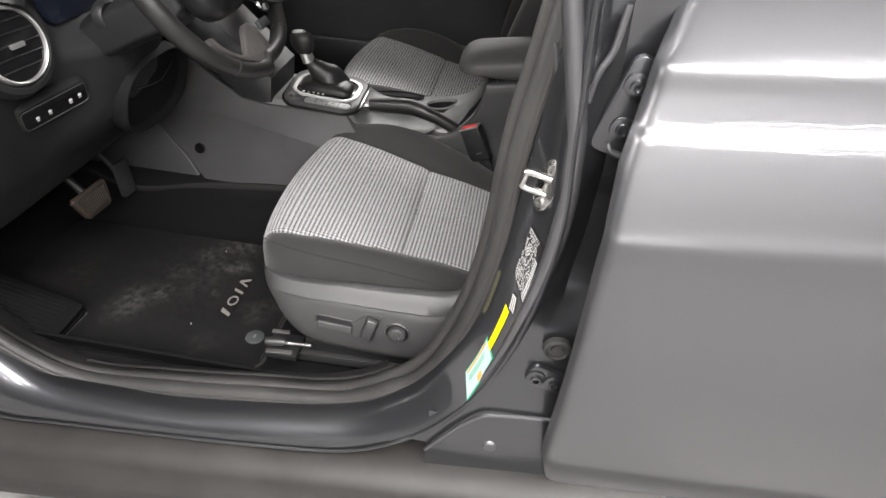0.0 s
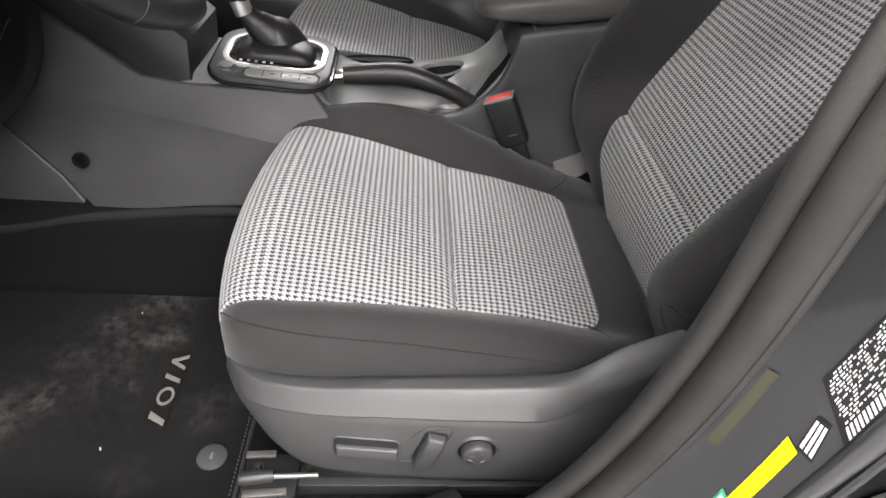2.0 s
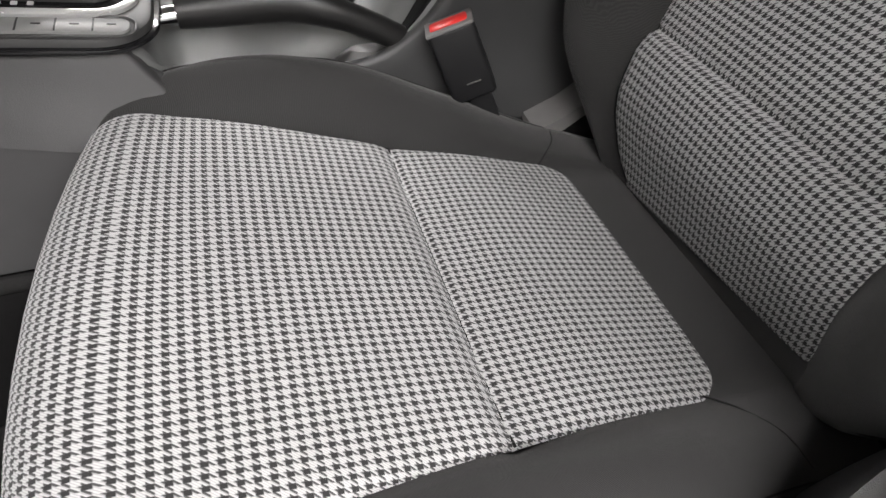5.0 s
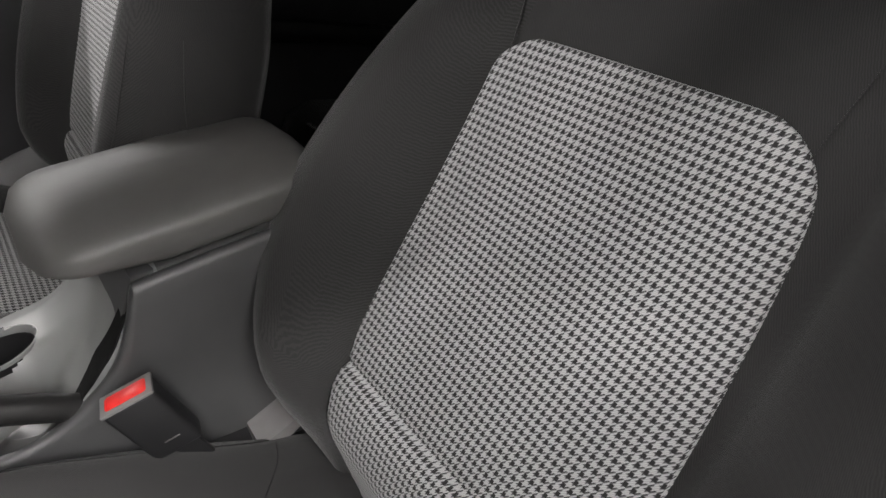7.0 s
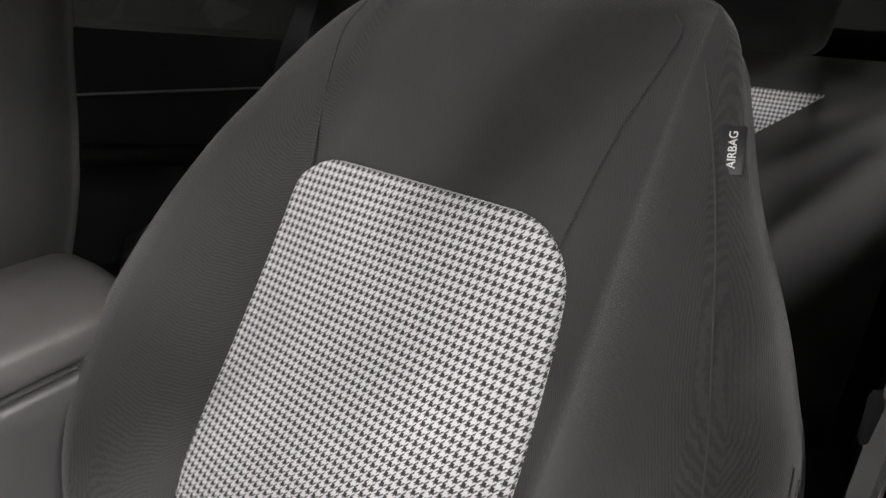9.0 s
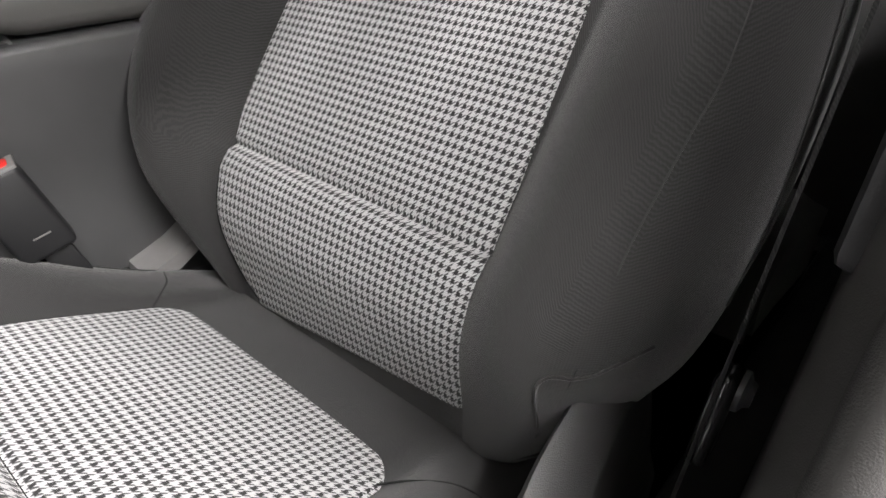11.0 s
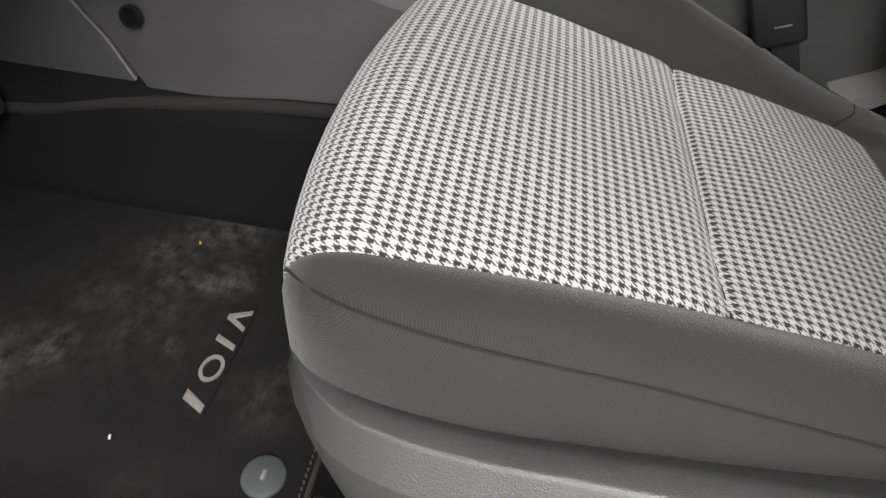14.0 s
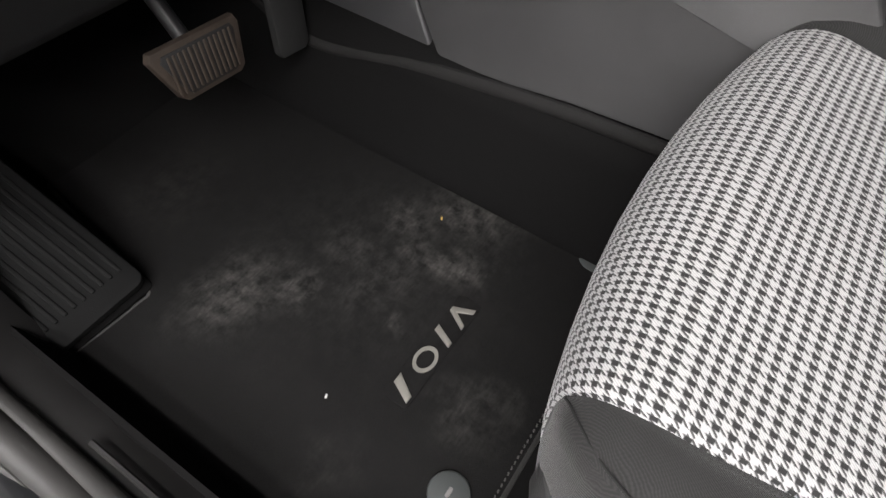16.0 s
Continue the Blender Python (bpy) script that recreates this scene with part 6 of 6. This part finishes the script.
# ---- pedals and footrest ----
bp = thing("brake_pedal", "worn ribbed rubber brake pedal in a metal frame", "pedal")
mq = basis((-0.428, 0.538, 0.520), (0.0, 0.985, -0.06), (-0.22, 0.02, 0.97))
pad_out = [(-0.058, 0.030), (0.050, 0.030), (0.054, 0.022), (0.046, -0.024), (0.038, -0.030), (-0.034, -0.030), (-0.042, -0.024), (-0.062, 0.022)]
pad = part("pad", slab(pad_out, 0.010, mq, 0.003), PEDAL, bp)
part("pad_face", slab([(x * 0.82, y * 0.80) for x, y in pad_out], 0.002, mq @ Matrix.Translation((0, 0, 0.0092)), 0.0008), PEDALGREY, pad)
for k in range(13):
    x = -0.042 + 0.0066 * k
    part("rib", box((0.0030, 0.042, 0.004), (0, 0, 0), 0.001), PEDAL, pad).matrix_basis = mq @ Matrix.Translation((x, 0.0, 0.011))
part("arm", tube([Vector((-0.435, 0.535, 0.53)), Vector((-0.50, 0.53, 0.62)), Vector((-0.52, 0.53, 0.78))], 0.009, 10), BLACK, bp)
gp_ = thing("accelerator_pedal", "dark grey hanging accelerator pedal", "pedal")
mg = basis((-0.438, 0.672, 0.490), (0.0, 0.97, -0.1), (-0.16, 0.22, 0.96))
part("pad", slab([(-0.026, 0.055), (0.026, 0.055), (0.026, -0.026), (0.019, -0.034), (-0.019, -0.034), (-0.026, -0.026)], 0.010, mg, 0.003), PEDALGREY, gp_)
part("arm", tube([Vector((-0.45, 0.665, 0.53)), Vector((-0.50, 0.65, 0.62)), Vector((-0.54, 0.64, 0.78))], 0.008, 10), BLACK, gp_)
rest = thing("footrest", "black ribbed plastic footrest beside the pedals", "footrest")
mf = basis((-0.52, 0.300, 0.400), (0.95, 0.02, -0.30), (0.0, 0.99, 0.0))
part("plate", slab(rounded(0.30, 0.115, 0.014), 0.010, mf, 0.003), FOOT, rest)
for k in range(9):
    part("rib", box((0.25, 0.0045, 0.003), (0, 0, 0), 0.001), FOOT, rest).matrix_basis = mf @ Matrix.Translation((0, -0.044 + 0.011 * k, 0.0102))
part("base", box((0.30, 0.13, 0.10), (-0.53, 0.30, 0.345), 0.01, (0, 17, 0)), CARPET, rest)


# ---- floor mat ----
def dust(n, tone):
    """Pale dried mud trodden into the mat in front of the seat."""
    sep = n.tree.nodes.new("ShaderNodeSeparateXYZ")
    n.link(n.coords(), sep.inputs[0])
    x, y, _ = sep.outputs
    warp = n.math("MULTIPLY", n.math("SUBTRACT", n.noise(20, 5), 0.5), 0.085)
    total = None
    for cx, cy, rx, ry, s in ((-0.300, 0.41, 0.042, 0.050, 1.0), (-0.245, 0.447, 0.022, 0.028, 1.1), (-0.240, 0.530, 0.040, 0.035, 0.5), (-0.165, 0.575, 0.025, 0.026, 0.9), (-0.118, 0.580, 0.034, 0.022, 1.3), (-0.145, 0.665, 0.055, 0.050, 1.0), (-0.205, 0.605, 0.035, 0.035, 0.8), (-0.182, 0.52, 0.055, 0.060, 0.45), (-0.126, 0.484, 0.014, 0.018, 0.9), (-0.012, 0.440, 0.040, 0.034, 0.55), (-0.096, 0.318, 0.030, 0.030, 0.25), (-0.470, 0.480, 0.060, 0.060, 0.22), (-0.20, 0.53, 0.15, 0.13, 0.20)):
        a = n.math("DIVIDE", n.math("SUBTRACT", n.math("ADD", x, warp), cx), rx)
        b = n.math("DIVIDE", n.math("SUBTRACT", n.math("ADD", y, warp), cy), ry)
        d = n.math("ADD", n.math("MULTIPLY", a, a), n.math("MULTIPLY", b, b))
        blob = n.math("MULTIPLY", n.math("POWER", 2.718, n.math("MULTIPLY", d, -1.0)), s)
        total = blob if total is None else n.math("MAXIMUM", total, blob)
    comb = n.add("ShaderNodeMapping", Rotation=(0.0, 0.0, 0.6), Scale=(1.0, 0.22, 1.0))
    n.link(n.coords(), comb.inputs["Vector"])
    fibre = n.ramp(n.noise(330, 3, 0.6, vector=comb.outputs[0]), 0.32, 0.66)
    grit = n.math("MULTIPLY", n.ramp(n.noise(60, 7, 0.66), 0.34, 0.70), n.math("ADD", n.math("MULTIPLY", fibre, 0.6), 0.5))
    amount = n.math("MULTIPLY", total, n.math("MULTIPLY", grit, 0.62))
    film = n.math("MULTIPLY", n.ramp(n.noise(6, 4), 0.4, 0.8), 0.02)
    return n.mix(n.math("ADD", amount, film), tone, (0.118, 0.113, 0.107))


MAT = pile("dusty_black_mat", (0.0115, 0.0112, 0.0113), dust)
mat = thing("floor_mat", "dusty black carpet mat with pale raised emblem on the floor", "floor mat")
outline = [tuple(p) for p in catmull([(0.058, 0.30), (0.058, 0.5), (0.058, 0.715), (0.03, 0.728), (-0.15, 0.724), (-0.36, 0.718), (-0.62, 0.715), (-0.66, 0.69), (-0.665, 0.46), (-0.645, 0.40), (-0.50, 0.375), (-0.384, 0.358), (-0.372, 0.33), (-0.374, 0.255), (-0.36, 0.225), (-0.30, 0.213), (-0.15, 0.218), (-0.02, 0.245), (0.04, 0.268)], 110)]
hub = Vector((-0.25, 0.50, 0.3455))


def mat_ring(k, dz):
    ring = []
    for x, y in outline:
        p = hub.lerp(Vector((x, y, 0.3455)), k)
        ring.append(Vector((p.x, p.y, p.z + dz + (0.0012 * math.sin(9 * p.x + 2) * math.sin(11 * p.y) if k < 0.97 else 0.0))))
    return ring


mat_body = part("mat", loft([mat_ring(k, dz) for k, dz in ((1.0, -0.009), (1.0, -0.002), (0.996, -0.0004), (0.985, 0.0), (0.93, 0.0), (0.8, 0.0), (0.65, 0.0), (0.5, 0.0), (0.35, 0.0), (0.2, 0.0), (0.08, 0.0))]), MAT, mat, sharp=60)
part("binding", tube([Vector((x, y, 0.3415)) for x, y in outline + outline[:1]], 0.0042, 8), RUBBER, mat_body, "stitched black edge binding")
ME = 0.3466
stitch_mesh = None
for k in range(64):
    if stitch_mesh is None:
        first = part("edge_stitch", box((0.0016, 0.0036, 0.0010), (0, 0, 0), 0.0003, None, 1), ARMREST, mat_body)
        stitch_mesh = first.data
    else:
        first = new("edge_stitch", stitch_mesh)
        first.parent = mat_body
    first.matrix_basis = Matrix.Translation((0.0525, 0.302 + 0.0063 * k, 0.3462)) @ Matrix.Rotation(0.25, 4, "Z")
emblem = part("emblem_backing", slab(rounded(0.030, 0.146, 0.004), 0.0006, Matrix.Translation((-0.078, 0.478, ME - 0.0003)), 0.0002), MAT, mat, "badge of four plain pale metal shapes")


def badge(outline, y):
    part("emblem_shape", slab(outline, 0.0022, Matrix.Translation((-0.078, y, ME)), 0.0006), PLATE, emblem)


badge([(-0.012, 0.012), (0.012, 0.0), (0.012, 0.009), (-0.012, 0.024)], 0.410)
part("emblem_shape", loft([[Vector((-0.078 + a * math.cos(k), 0.461 + b * math.sin(k), z)) for k in np.linspace(0, 2 * math.pi, 29)[:-1]] for a, b, z in ((0.012, 0.0165, ME), (0.012, 0.0165, ME + 0.002), (0.0085, 0.012, ME + 0.002), (0.0085, 0.012, ME))], True, False), PLATE, emblem)
badge([(-0.012, 0.010), (0.012, 0.0), (0.012, 0.007), (-0.012, 0.018)], 0.486)
badge([(-0.012, 0.014), (0.012, 0.0), (0.012, 0.006), (-0.004, 0.016), (0.012, 0.024), (0.012, 0.030), (-0.012, 0.020)], 0.512)
for x, y in ((0.016, 0.363), (0.013, 0.689)):
    k = part("anchor", lathe([(0.0, 0.003), (0.017, 0.003), (0.0195, 0.002), (0.0205, 0.0)], Matrix.Translation((x, y, ME - 0.0003)), 30), BUTTONGREY, mat, "round grey plastic mat anchor")
    part("anchor_slot", slab(rounded(0.004, 0.010, 0.0015), 0.0014, Matrix.Translation((x, y, ME + 0.0024)), 0.0005), PALEGREY, k)
for nm, at, mtl, lab_ in (("paper_scrap", (-0.136, 0.371), WHITE, "tiny white paper scrap on the mat"), ("leaf_crumb", (-0.172, 0.632), GOLD, "tiny yellow crumb on the mat")):
    s = thing(nm, lab_, "debris", at=CAR @ Matrix.Translation((at[0], at[1], 0.3468)))
    part("fleck", box((0.0020, 0.005, 0.0010), (0, 0, 0), 0.0004, (0, 0, 25)), mtl, s)

# ---- driver's seat belt behind the seat ----
belt = thing("seat_belt", "dark seat belt webbing hanging by the centre pillar", "seat belt")


def strap(pts, width, across, thick=0.0012):
    line = [Vector(p) for p in catmull(pts, 26)]
    a = Vector(across).normalized()
    rings = []
    for i, p in enumerate(line):
        d = (line[min(i + 1, 25)] - line[max(i - 1, 0)]).normalized()
        n = d.cross(a).normalized()
        rings.append([p + a * width / 2 + n * thick, p - a * width / 2 + n * thick, p - a * width / 2 - n * thick, p + a * width / 2 - n * thick])
    return loft(rings)


part("webbing", strap([(0.76, 0.252, 1.42), (0.70, 0.252, 1.15), (0.66, 0.251, 0.97), (0.632, 0.250, 0.84), (0.604, 0.250, 0.70), (0.59, 0.252, 0.5)], 0.046, (0.95, 0.10, -0.2)), WEB, belt)
part("tongue", box((0.022, 0.004, 0.024), (0.674, 0.247, 0.982), 0.002, (0, 20, 12)), DULL, belt, "grey steel belt tongue")
part("tongue_grip", box((0.055, 0.014, 0.03), (0.683, 0.247, 1.012), 0.005, (0, 20, 12)), BLACK, belt)
part("anchor_plate", box((0.035, 0.012, 0.06), (0.602, 0.246, 0.690), 0.005, (0, 10, 0)), GLOSS, belt)
part("anchor_bolt", lathe([(0.0, 0.008), (0.007, 0.008), (0.0085, 0.005), (0.0125, 0.003), (0.013, 0.0)], basis((0.600, 0.239, 0.712), (1, 0, 0), (0, 0, 1)), 18), BLACK, belt)
far_belt = thing("rear_seat_belt", "dark rear seat belt on the far side", "seat belt")
part("webbing", strap([(1.47, 1.52, 1.42), (1.40, 1.51, 1.21), (1.334, 1.50, 1.074), (1.285, 1.50, 0.958), (1.20, 1.49, 0.86)], 0.046, (0.75, -0.6, -0.2)), WEB, far_belt)
part("tongue", box((0.03, 0.05, 0.012), (1.290, 1.49, 0.965), 0.003, (20, 0, 0)), STEEL, far_belt)
